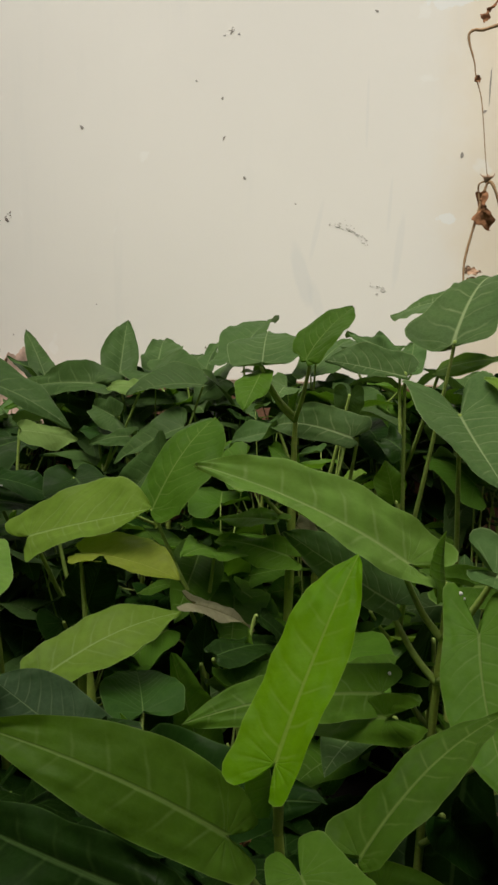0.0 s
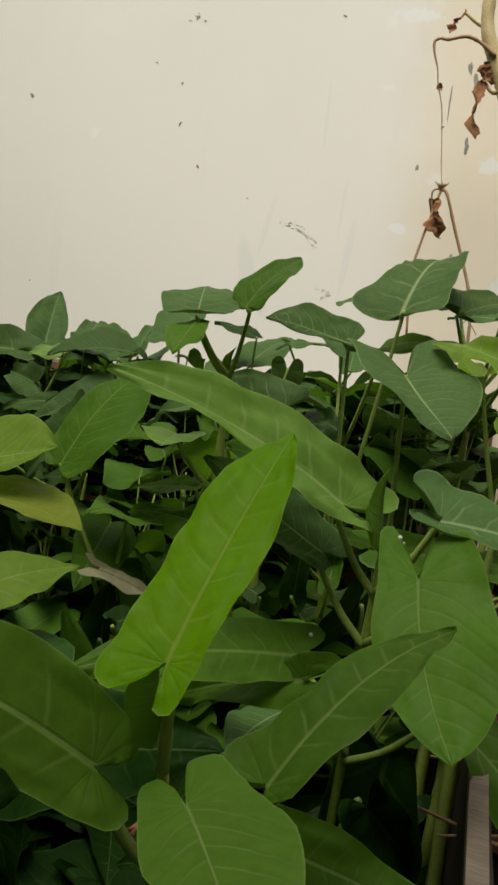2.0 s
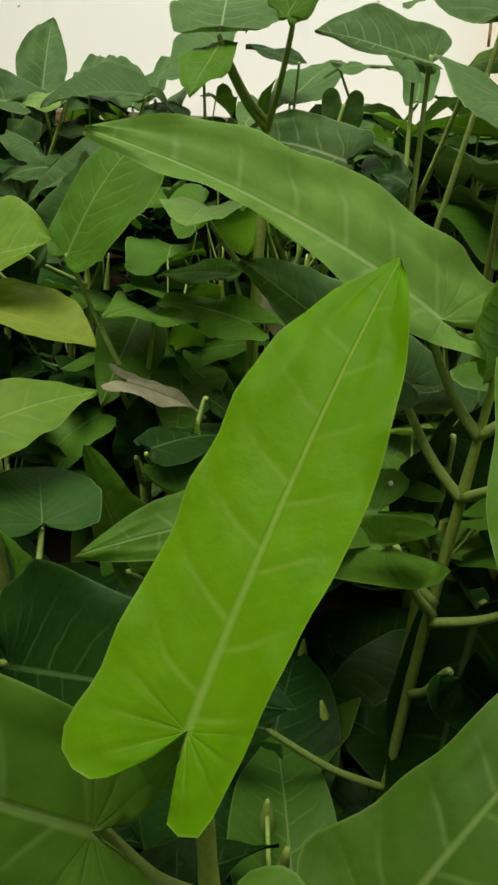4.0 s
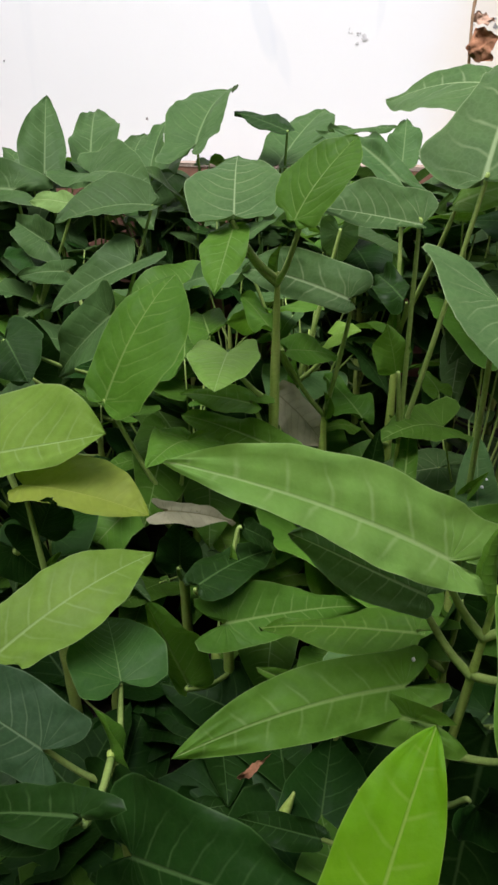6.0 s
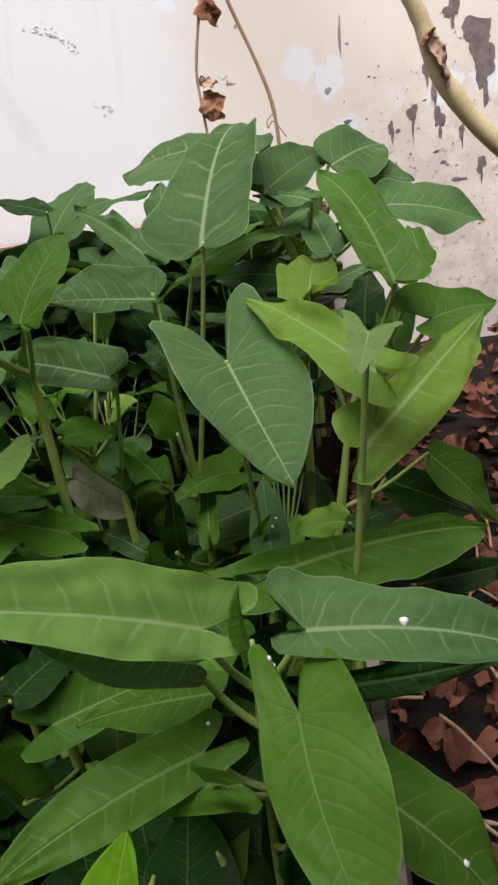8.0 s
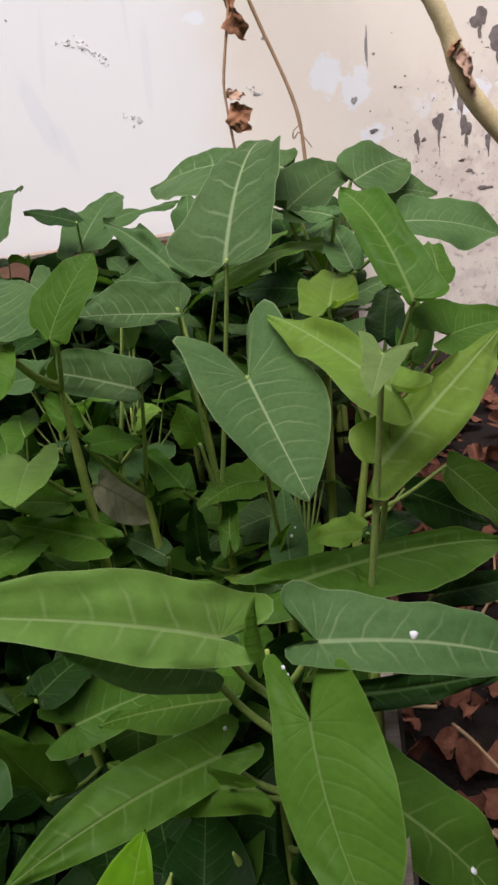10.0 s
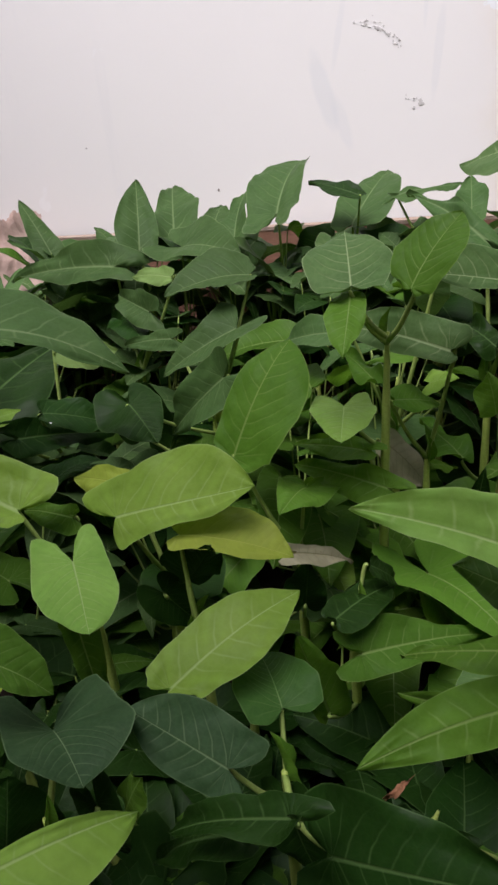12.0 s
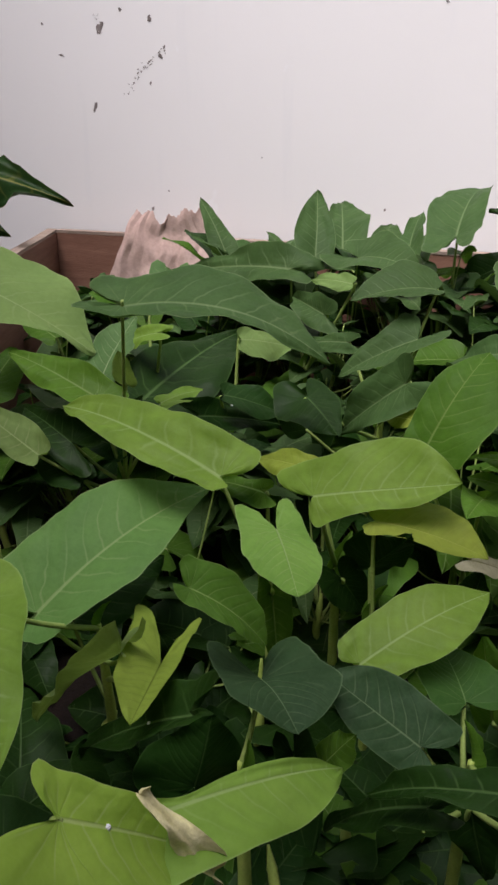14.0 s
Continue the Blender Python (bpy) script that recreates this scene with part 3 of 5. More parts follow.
# small dark chips on the white part
for i, (x, z, w, h) in enumerate([(0.007, 1.158, 0.014, 0.004), (0.020, 1.150, 0.006, 0.003), (0.031, 1.137, 0.006, 0.004), (-0.012, 1.163, 0.006, 0.003), (0.014, 1.155, 0.005, 0.003), (-0.166, 1.244, 0.007, 0.005),
                                  (-0.205, 1.37, 0.005, 0.005), (-0.202, 1.308, 0.004, 0.008), (-0.19, 1.47, 0.006, 0.009), (-0.178, 1.465, 0.004, 0.004), (0.039, 1.477, 0.006, 0.004),
                                  (-0.459, 1.341, 0.009, 0.007), (0.064, 1.064, 0.011, 0.008), (0.055, 1.058, 0.006, 0.004), (-0.435, 1.042, 0.003, 0.003), (-0.25, 1.40, 0.004, 0.003), (-0.08, 1.20, 0.003, 0.003)]):
    chip(x, z, w, h, 11 + i, PLASTER_FAINT if z < 1.17 and x > -0.1 else PLASTER, tilt=-0.35)
for i, (x, z, w, h) in enumerate([(-0.723, 1.236, 0.012, 0.026), (-0.683, 1.26, 0.006, 0.008), (-0.630, 1.245, 0.008, 0.012), (-0.612, 1.191, 0.012, 0.006), (-0.632, 1.153, 0.005, 0.005), (-0.741, 1.119, 0.008, 0.018),
                                  (-0.802, 1.199, 0.012, 0.004), (-0.637, 0.957, 0.005, 0.010), (-0.605, 0.987, 0.004, 0.003), (-0.836, 1.247, 0.006, 0.004), (-0.231, 0.969, 0.005, 0.004), (-0.605, 1.204, 0.004, 0.006)]):
    chip(x, z, w, h, 51 + i, PLASTER_DARK, tilt=-0.3)
# peeled and flaked spots on the cream part
for i, (x, z, w, h) in enumerate([(0.208, 1.358, 0.003, 0.055), (0.202, 1.322, 0.006, 0.005), (0.173, 1.262, 0.005, 0.012), (0.231, 1.408, 0.007, 0.022), (0.241, 1.388, 0.008, 0.030), (0.240, 1.296, 0.009, 0.026),
                                  (0.239, 1.137, 0.006, 0.005), (0.369, 1.108, 0.005, 0.050), (0.349, 1.049, 0.009, 0.011), (0.222, 1.074, 0.010, 0.006)]):
    chip(x, z, w, h, 81 + i)
for i, (x, z, w, h) in enumerate([(0.545, 1.089, 0.052, 0.050), (0.556, 1.055, 0.036, 0.060), (0.513, 1.122, 0.026, 0.026), (0.459, 1.008, 0.016, 0.026), (0.459, 0.985, 0.003, 0.024), (0.495, 0.997, 0.018, 0.032),
                                  (0.430, 0.991, 0.011, 0.022), (0.525, 0.975, 0.011, 0.022), (0.552, 0.930, 0.016, 0.026), (0.439, 0.988, 0.007, 0.007), (0.489, 1.030, 0.008, 0.050), (0.479, 1.055, 0.012, 0.024), (0.521, 0.915, 0.030, 0.006), (0.50, 0.94, 0.014, 0.005), (0.49, 0.955, 0.012, 0.004), (0.372, 1.008, 0.012, 0.008)]):
    chip(x, z, w, h, 111 + i, PLASTER_DARK)
    if h > 0.012:
        chip(x + 0.001, z - 0.55 * h, w * 0.28, h * 0.8, 311 + i, PLASTER_DARK)
rng = random.Random(5)
for i in range(110):
    chip(rng.uniform(0.36, 0.68), rng.uniform(0.78, 1.13) - 0.02 * rng.random(), rng.choice((0.0015, 0.002, 0.003, 0.006)), rng.choice((0.0015, 0.003, 0.005)), 151 + i, (PLASTER_DARK, PLASTER)[i % 2])
# scratched lines of many tiny flakes
rng = random.Random(9)
for x0, z0, x1, z1, n in ((-0.606, 1.198, -0.680, 1.135, 46), (-0.022, 1.166, 0.040, 1.134, 30), (0.045, 1.07, 0.07, 1.055, 8), (-0.735, 1.26, -0.720, 1.215, 8), (0.19, 1.08, 0.235, 1.068, 10), (-0.19, 1.475, -0.205, 1.45, 6)):
    for k in range(n):
        f = rng.random()
        bow = 0.008 * math.sin(f * 3.1)
        chip(x0 + (x1 - x0) * f + rng.gauss(0, 0.003), z0 + (z1 - z0) * f + bow + rng.gauss(0, 0.003), rng.uniform(0.0012, 0.005), rng.uniform(0.001, 0.003), rng.randrange(999), PLASTER_DARK if n == 46 else PLASTER if k % 24 == 0 else PLASTER_FAINT, tilt=rng.uniform(-0.8, 0.8))

# planter of old boards
planter = tagged(new("planter_box"), "old wooden planter box with worn reddish boards and soil", "planter")
planter.location = (0, 0, 0)
box_part("back_board", (-0.815, 0.578, 0.585), (0.33, 0.600, 0.912), WOOD_RED, planter, "red-brown painted back board", rough=0.0012, cuts=7, seed=3)
box_part("board_edge", (-0.818, 0.5775, 0.9125), (0.33, 0.5990, 0.9175), EDGE, planter, "pale splintered top edge", rough=0.0016, cuts=9, seed=5)


def slant_board(name, a, b, thick, z0, z1, material, label, seed):
    """A board along the line from a to b on plan."""
    a, b = Vector((*a, 0)), Vector((*b, 0))
    d = (b - a)
    ob = box_part(name, (0, -thick, z0), (d.length, 0, z1), material, planter, label, rough=0.0014, cuts=7, seed=seed)
    ob.matrix_basis = Matrix.Translation(a) @ Matrix.Rotation(math.atan2(d.y, d.x), 4, "Z")
    return ob


slant_board("side_board", (-0.822, 0.594), (-0.40, -0.27), 0.020, 0.585, 0.912, WOOD_RED, "red-brown painted side board", 7)
slant_board("board_edge", (-0.823, 0.594), (-0.40, -0.27), 0.018, 0.9125, 0.9170, EDGE, "pale splintered top edge", 8)
slant_board("top_rail", (0.193, -0.50), (0.252, -0.005), 0.007, 0.767, 0.778, WOOD_GREY, "weathered grey top rail", 9)
# inner face below the rail, its shade put into the board colour
slant_board("side_board", (0.194, -0.50), (0.253, -0.005), 0.009, 0.585, 0.7665, WOOD_SHADE, "side board with shade painted into its dark colour", 10)


def soil_bed():
    n = 46
    verts, faces = [], []
    for j in range(n + 1):
        for i in range(n + 1):
            fx, fy = i / n, j / n
            y = -0.62 + 1.2 * fy
            left = -0.815 + max(0, 0.59 - y) * 0.49 if y > -0.27 else -0.40
            right = 0.20 + (y + 0.5) * 0.118
            x = left + (right - left) * fx
            verts.append((x, y, SOIL_Z + 0.010 * noise.noise(Vector((x * 18, y * 18, 0))) + 0.005 * noise.noise(Vector((x * 60, y * 60, 4)))))
    for j in range(n):
        for i in range(n):
            a = j * (n + 1) + i
            faces.append((a, a + 1, a + n + 2, a + n + 1))
    tagged(mesh_object("planting_soil", verts, faces, SOIL), "dark moist crumbly soil filling the planter", "soil", kind="structure")


soil_bed()


def soil_mound():
    """Heaped soil outside the planter's side board."""
    n = 40
    verts, faces = [], []
    for j in range(n + 1):
        for i in range(n + 1):
            x, y = 0.20 + 1.0 * i / n, -0.75 + 1.35 * j / n
            x += max(0, 0.118 * (y + 0.5)) * (1 - i / n)
            edge = min(1, (n - i) / 12, j / 8 + 0.2)
            z = 0.59 + 0.105 * edge + 0.012 * noise.noise(Vector((x * 16, y * 16, 7))) + 0.005 * noise.noise(Vector((x * 60, y * 60, 9)))
            verts.append((x, y, z))
    for j in range(n):
        for i in range(n):
            a = j * (n + 1) + i
            faces.append((a, a + 1, a + n + 2, a + n + 1))
    tagged(mesh_object("soil_mound", verts, faces, SOIL), "heaped dark red soil beside the planter", "soil", kind="structure")


soil_mound()

# ---- the plants, each with its stem and the leaves that it carries ----
p = plant(-0.237, -0.179, 0.750, (0.000, -0.009))
leaf(p, "w", "x", (-0.276, -0.204, 0.759), (-0.205, -0.073, 0.811), 1, (0.02, 0.295, 0.39, 0.328), (-0.1, 0.139, 0.33, 0.255), 0.076, 0.2, sway=0.003, blunt=1.6, label="bluish mid green leaf")  # bigleft
leaf(p, "h", "f", (-0.175, -0.211, 0.753), (-0.160, -0.273, 0.762), -8, (-0.84, 0.236, 0.32, 0.187), (-0.79, 0.502, 0.29, 0.35), 0.013, 0.45, sway=-0.001, blunt=1.8, label="yellow-green leaf turned underside up")  # vee
leaf(p, "w", "m", (-0.259, -0.282, 0.823), (-0.182, -0.349, 0.792), 11, 0.0313, 0.0277, 0.00, -0.11, label="bright lime green leaf")  # edgelime
leaf(p, "l", "p", (-0.197, -0.224, 0.766), (-0.293, -0.200, 0.652), 37, 0.0222, 0.0119, 0.03, 0.17, label="pale leaf underside")  # under1
leaf(p, "o", "d", (-0.279, -0.161, 0.723), (-0.256, -0.059, 0.728), 16, 0.0225, 0.0260, 0.05, 0.10)  # darkZ
p = plant(-0.249, 0.358, 0.878, (0.000, -0.009))
leaf(p, "h", "u", (-0.249, 0.327, 0.935), (-0.274, 0.405, 1.007), 17, (-0.04, 0.193, 0.26, 0.26), (-0.03, 0.181, 0.24, 0.212), 0.047, 0.27, sway=-0, blunt=1.3, label="dusky green leaf")  # peak
p = plant(-0.014, 0.464, 0.870, (0.000, -0.009))
leaf(p, "o", "u", (-0.011, 0.427, 0.936), (0.026, 0.547, 0.986), -9, (-0.07, 0.137, 0.32, 0.242), (-0.07, 0.146, 0.27, 0.336), 0.057, 0.16, sway=0.004, blunt=2.0, label="dusky green leaf")  # backB
leaf(p, "o", "d", (0.002, 0.400, 0.974), (-0.062, 0.427, 0.989), 2, 0.0169, 0.0154, 0.04, -0.01)  # backarch
leaf(p, "o", "d", (-0.036, 0.450, 0.922), (-0.095, 0.459, 0.882), -25, 0.0234, 0.0257, 0.06, 0.21)  # backO
p = plant(0.039, -0.059, 0.750, (0.000, -0.009))
leaf(p, "l", "g", (0.048, -0.101, 0.737), (0.129, -0.045, 0.716), 7, 0.0198, 0.0181, 0.06, 0.16)  # darkwide
leaf(p, "o", "d", (0.031, -0.100, 0.763), (0.065, -0.034, 0.747), 1, 0.0145, 0.0168, 0.05, 0.07)  # darkA
leaf(p, "l", "v", (0.027, -0.120, 0.702), (0.013, -0.139, 0.780), -23, 0.0121, 0.0179, 0.02, -0.45)  # rollII
leaf(p, "o", "d", (0.051, -0.057, 0.778), (0.067, -0.033, 0.747), 24, 0.0086, 0.0089, 0.05, 0.10)  # darkLL
p = plant(-0.333, 0.015, 0.763, (0.000, -0.009))
leaf(p, "l", "u", (-0.286, -0.054, 0.945), (-0.129, -0.011, 0.903), -4, (-0.2, 0.148, 0.42, 0.288), (-0.2, 0.117, 0.47, 0.106), 0.127, 0.05, sway=-0.005, blunt=1.7, label="dusky green leaf")  # arch
leaf(p, "l", "v", (-0.339, -0.021, 0.851), (-0.448, -0.004, 0.876), -9, 0.0217, 0.0204, 0.06, 0.16)  # leftA
leaf(p, "o", "p", (-0.324, 0.006, 0.857), (-0.319, -0.014, 0.895), 15, 0.0105, 0.0105, 0.04, -0.02, label="pale leaf underside")  # cone
leaf(p, "o", "m", (-0.288, 0.002, 0.845), (-0.271, 0.054, 0.845), 6, 0.0110, 0.0123, 0.04, -0.04, label="bright lime green leaf")  # limeS2
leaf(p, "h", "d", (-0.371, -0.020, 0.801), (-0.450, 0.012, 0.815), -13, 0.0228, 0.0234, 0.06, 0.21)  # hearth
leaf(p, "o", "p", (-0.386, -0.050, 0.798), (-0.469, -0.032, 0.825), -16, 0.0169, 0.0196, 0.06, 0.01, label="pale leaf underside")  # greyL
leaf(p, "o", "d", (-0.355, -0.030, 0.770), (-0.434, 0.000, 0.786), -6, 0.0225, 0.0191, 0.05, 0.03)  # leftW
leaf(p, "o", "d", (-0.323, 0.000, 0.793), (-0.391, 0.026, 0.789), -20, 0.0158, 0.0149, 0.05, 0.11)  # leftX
p = plant(0.136, 0.139, 0.855, (0.000, -0.009))
leaf(p, "o", "q", (0.167, 0.085, 0.957), (0.262, 0.151, 0.962), 2, (0.07, 0.085, 0.4, 0.075), (-0.07, 0.067, 0.24, 0.139), 0.075, 0.15, sway=0.007, blunt=1.8, label="pale green leaf")  # fold
leaf(p, "l", "u", (0.128, 0.143, 0.961), (0.061, 0.259, 0.986), -15, 0.0131, 0.0115, 0.08, 0.31, label="dusky green leaf")  # backC
leaf(p, "o", "g", (0.115, 0.081, 0.795), (0.078, 0.140, 0.804), 9, 0.0146, 0.0148, 0.05, 0.07, wave=0.13)  # curlsmall
leaf(p, "o", "d", (0.138, 0.101, 0.885), (0.114, 0.161, 0.888), -23, 0.0135, 0.0123, 0.05, 0.09, wave=0.13)  # curlV
p = plant(-0.179, 0.433, 0.866, (0.000, -0.009))
leaf(p, "o", "u", (-0.245, 0.438, 0.926), (-0.288, 0.576, 0.979), 8, 0.0247, 0.0354, 0.07, 0.26, label="dusky green leaf")  # peakB
leaf(p, "l", "u", (-0.145, 0.370, 0.933), (-0.144, 0.453, 0.981), -19, 0.0170, 0.0209, 0.08, 0.35, label="dusky green leaf")  # roll1
leaf(p, "o", "u", (-0.189, 0.360, 0.904), (-0.264, 0.344, 0.896), -2, 0.0218, 0.0191, 0.04, -0.10, label="dusky green leaf")  # backL
leaf(p, "o", "u", (-0.189, 0.420, 0.924), (-0.196, 0.505, 0.960), -1, 0.0217, 0.0237, 0.05, 0.08, label="dusky green leaf")  # backN
leaf(p, "o", "u", (-0.127, 0.400, 0.927), (-0.145, 0.329, 0.899), -16, 0.0200, 0.0219, 0.04, -0.06, label="dusky green leaf")  # backP
p = plant(0.172, -0.164, 0.862, (0.010, -0.030), girth=0.6)
leaf(p, "l", "c", (0.162, -0.190, 0.868), (0.058, -0.219, 0.918), -13, (-0.14, 0.06, 0.28, 0.14), (-0.2, 0.144, 0.35, 0.174), 0.068, 0.36, sway=0.011, blunt=1.8, label="light green leaf")  # long
leaf(p, "l", "b", (0.204, -0.201, 0.870), (0.309, -0.196, 0.831), 2, (-0.12, 0.211, 0.35, 0.158), (-0.12, 0.09, 0.2, 0.13), 0.086, 0.14, sway=-0.017, blunt=2.0, label="bluish green leaf")  # white
leaf(p, "e", "v", (0.197, -0.222, 0.848), (0.211, -0.280, 0.805), 19, (-0.26, 0.253, 0.36, 0.388), (-0.42, 0.125, 0.2, 0.24), -0.021, 0.04, sway=0.051, blunt=2.6)  # lob
leaf(p, "l", "g", (0.216, -0.208, 0.790), (0.283, -0.237, 0.713), -21, 0.0260, 0.0179, 0.08, 0.21)  # dropthree
leaf(p, "l", "v", (0.152, -0.190, 0.798), (0.060, -0.242, 0.792), -18, (-0.19, 0.066, 0.31, 0.139), (-0.13, 0.13, 0.37, 0.158), 0.03, -0.06, sway=0.037, blunt=1.8)  # mid
leaf(p, "l", "b", (0.156, -0.184, 0.845), (0.101, -0.206, 0.884), -18, (-0.06, 0.09, 0.46, 0.188), (-0.2, 0.22, 0.37, 0.284), -0.009, -0.07, sway=0.008, blunt=1.8, label="bluish green leaf")  # underlong
leaf(p, "o", "d", (0.119, -0.198, 0.692), (0.072, -0.180, 0.669), -8, 0.0088, 0.0082, 0.06, 0.11)  # darkHH
leaf(p, "l", "d", (0.189, -0.199, 0.739), (0.220, -0.165, 0.687), 46, 0.0121, 0.0152, 0.06, 0.21)  # lowI
leaf(p, "l", "v", (0.157, -0.202, 0.791), (0.074, -0.131, 0.735), -35, 0.0125, 0.0095, 0.08, 0.30)  # lowK
sheath_plant = p
p = plant(-0.515, 0.044, 0.826, (0.000, -0.009))
leaf(p, "o", "p", (-0.530, -0.002, 0.952), (-0.385, 0.047, 0.868), -13, 0.0849, 0.0387, 0.06, 0.01, label="pale leaf underside")  # bigpale
leaf(p, "w", "g", (-0.500, 0.019, 0.820), (-0.535, 0.111, 0.841), 20, 0.0234, 0.0256, 0.06, 0.19)  # leftV
p = plant(0.086, 0.078, 0.805, (0.000, -0.009))
leaf(p, "w", "b", (0.102, 0.042, 0.901), (0.014, 0.112, 0.899), -34, (-0.06, 0.06, 0.33, 0.129), (-0.07, 0.181, 0.35, 0.178), 0.119, 0.18, sway=0.002, blunt=2.0, label="bluish green leaf")  # belowtall
leaf(p, "o", "v", (0.062, 0.036, 0.865), (0.096, 0.066, 0.849), 17, 0.0132, 0.0108, 0.07, 0.04)  # smallA
leaf(p, "o", "b", (0.092, 0.061, 0.746), (0.050, 0.109, 0.740), -13, 0.0115, 0.0121, 0.06, 0.14, label="bluish green leaf")  # tealG
p = plant(0.189, -0.006, 0.800, (0.000, -0.009))
leaf(p, "h", "b", (0.185, -0.050, 0.932), (0.209, -0.141, 0.901), -4, (-0.57, 0.324, 0.33, 0.319), (-0.39, 0.336, 0.29, 0.301), 0.001, 0.3, sway=-0.002, blunt=1.7, label="bluish green leaf")  # heart
leaf(p, "l", "u", (0.194, -0.036, 0.790), (0.195, 0.031, 0.814), -1, (-0.2, 0.105, 0.26, 0.187), (-0.2, 0.111, 0.25, 0.196), 0.022, -0.21, sway=-0, blunt=1.8, label="dusky green leaf")  # tri
p = plant(0.018, -0.204, 0.750, (0.000, -0.009))
leaf(p, "h", "e", (0.010, -0.176, 0.757), (-0.012, -0.138, 0.763), 18, (-0.19, 0.423, 0.3, 0.582), (-0.1, 0.503, 0.28, 0.605), 0.067, 0.16, sway=-0.002, blunt=1.8, label="bottle green leaf")  # darkb
leaf(p, "l", "t", (-0.008, -0.228, 0.764), (-0.065, -0.218, 0.787), -12, (-0.24, 0.21, 0.35, 0.279), (-0.22, 0.326, 0.35, 0.381), 0.009, -0.05, sway=0.002, blunt=2.2, label="dark bluish green leaf")  # bladeb
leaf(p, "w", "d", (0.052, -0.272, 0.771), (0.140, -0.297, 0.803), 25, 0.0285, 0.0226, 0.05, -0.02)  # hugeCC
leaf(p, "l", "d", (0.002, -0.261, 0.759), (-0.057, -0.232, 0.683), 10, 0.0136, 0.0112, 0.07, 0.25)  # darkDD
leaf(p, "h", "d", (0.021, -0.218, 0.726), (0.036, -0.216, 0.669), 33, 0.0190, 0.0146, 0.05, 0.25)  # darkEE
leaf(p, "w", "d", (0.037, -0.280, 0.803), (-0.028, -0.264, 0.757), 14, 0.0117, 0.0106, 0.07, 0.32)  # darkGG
p = plant(-0.011, 0.003, 0.750, (0.000, -0.009))
leaf(p, "l", "s", (-0.005, -0.047, 0.777), (0.032, -0.003, 0.742), 10, 0.0075, 0.0108, 0.07, 0.13, label="withered grey leaf")  # silver
leaf(p, "o", "o", (-0.052, -0.022, 0.842), (-0.015, 0.033, 0.914), -4, (0.02, 0.158, 0.38, 0.24), (0.03, 0.3, 0.46, 0.413), 0.079, 0.04, sway=0.004, blunt=2.6, label="dull olive green leaf")  # leafup
leaf(p, "h", "v", (-0.003, 0.001, 0.806), (-0.010, -0.063, 0.819), -14, 0.0251, 0.0209, 0.06, 0.06)  # veined
leaf(p, "h", "d", (-0.001, -0.037, 0.726), (0.005, -0.045, 0.769), 30, 0.0191, 0.0149, 0.04, -0.39)  # roundJJ
p = plant(0.176, -0.115, 0.750, (0.000, -0.009))
leaf(p, "o", "d", (0.197, -0.161, 0.745), (0.193, -0.179, 0.599), 19, 0.0239, 0.0263, 0.06, 0.11)  # underlob
leaf(p, "l", "o", (0.157, -0.150, 0.794), (0.075, -0.131, 0.764), 17, 0.0166, 0.0138, 0.04, -0.11)  # undermid
leaf(p, "h", "d", (0.174, -0.139, 0.810), (0.159, -0.124, 0.748), -81, 0.0188, 0.0307, 0.06, 0.62)  # lowJ
p = plant(0.138, -0.318, 0.834, (-0.008, -0.018), girth=0.7)
leaf(p, "e", "k", (0.134, -0.354, 0.852), (0.151, -0.305, 0.905), -4, (-0.11, 0.193, 0.42, 0.185), (-0.15, 0.06, 0.39, 0.146), 0.037, 0.05, sway=-0.007, blunt=2.7, label="fresh bright green leaf")  # blade
leaf(p, "l", "o", (0.161, -0.361, 0.832), (0.201, -0.319, 0.861), -14, (-0, 0.217, 0.39, 0.131), (-0.01, 0.115, 0.43, 0.161), 0.09, 0.15, sway=0.001, blunt=2.0, label="dull olive green leaf")  # greyfront
leaf(p, "h", "v", (0.146, -0.371, 0.830), (0.168, -0.409, 0.827), -2, (-0.31, 0.132, 0.29, 0.402), (-0.31, 0.097, 0.27, 0.27), 0.062, 0.04, sway=-0.001, blunt=2.4)  # botheart
leaf(p, "l", "v", (0.117, -0.349, 0.821), (0.040, -0.371, 0.858), -27, (-0.14, 0.10, 0.3, 0.16), (-0.08, 0.13, 0.31, 0.19), 0.083, 0.05, sway=0.023, blunt=1.8)  # leftbig
leaf(p, "o", "d", (0.117, -0.402, 0.840), (0.023, -0.366, 0.823), -29, 0.0110, 0.0108, 0.07, 0.21, petiole=False)  # botleft
leaf(p, "l", "v", (0.166, -0.336, 0.802), (0.213, -0.314, 0.775), 22, 0.0092, 0.0093, 0.05, 0.06)  # rightthree
p = plant(0.058, 0.128, 0.809, (0.000, -0.009))
leaf(p, "l", "u", (0.019, 0.119, 0.893), (-0.064, 0.188, 0.856), -13, 0.0201, 0.0206, 0.08, 0.20, label="dusky green leaf")  # archsmall
leaf(p, "h", "m", (0.087, 0.103, 0.854), (0.109, 0.080, 0.866), 19, 0.0127, 0.0142, 0.04, -0.05, label="bright lime green leaf")  # smallB
leaf(p, "o", "s", (0.050, 0.069, 0.816), (0.087, 0.086, 0.764), 10, 0.0174, 0.0206, 0.05, 0.01, label="withered grey leaf")  # dead
leaf(p, "o", "v", (0.047, 0.061, 0.869), (0.014, 0.107, 0.879), 3, 0.0096, 0.0094, 0.06, 0.12, wave=0.13)  # curlR
leaf(p, "h", "b", (0.087, 0.113, 0.930), (0.085, 0.130, 0.902), -7, 0.0147, 0.0139, 0.05, 0.12, label="bluish green leaf")  # pinkU
p = plant(0.235, -0.110, 0.823, (0.001, -0.009))
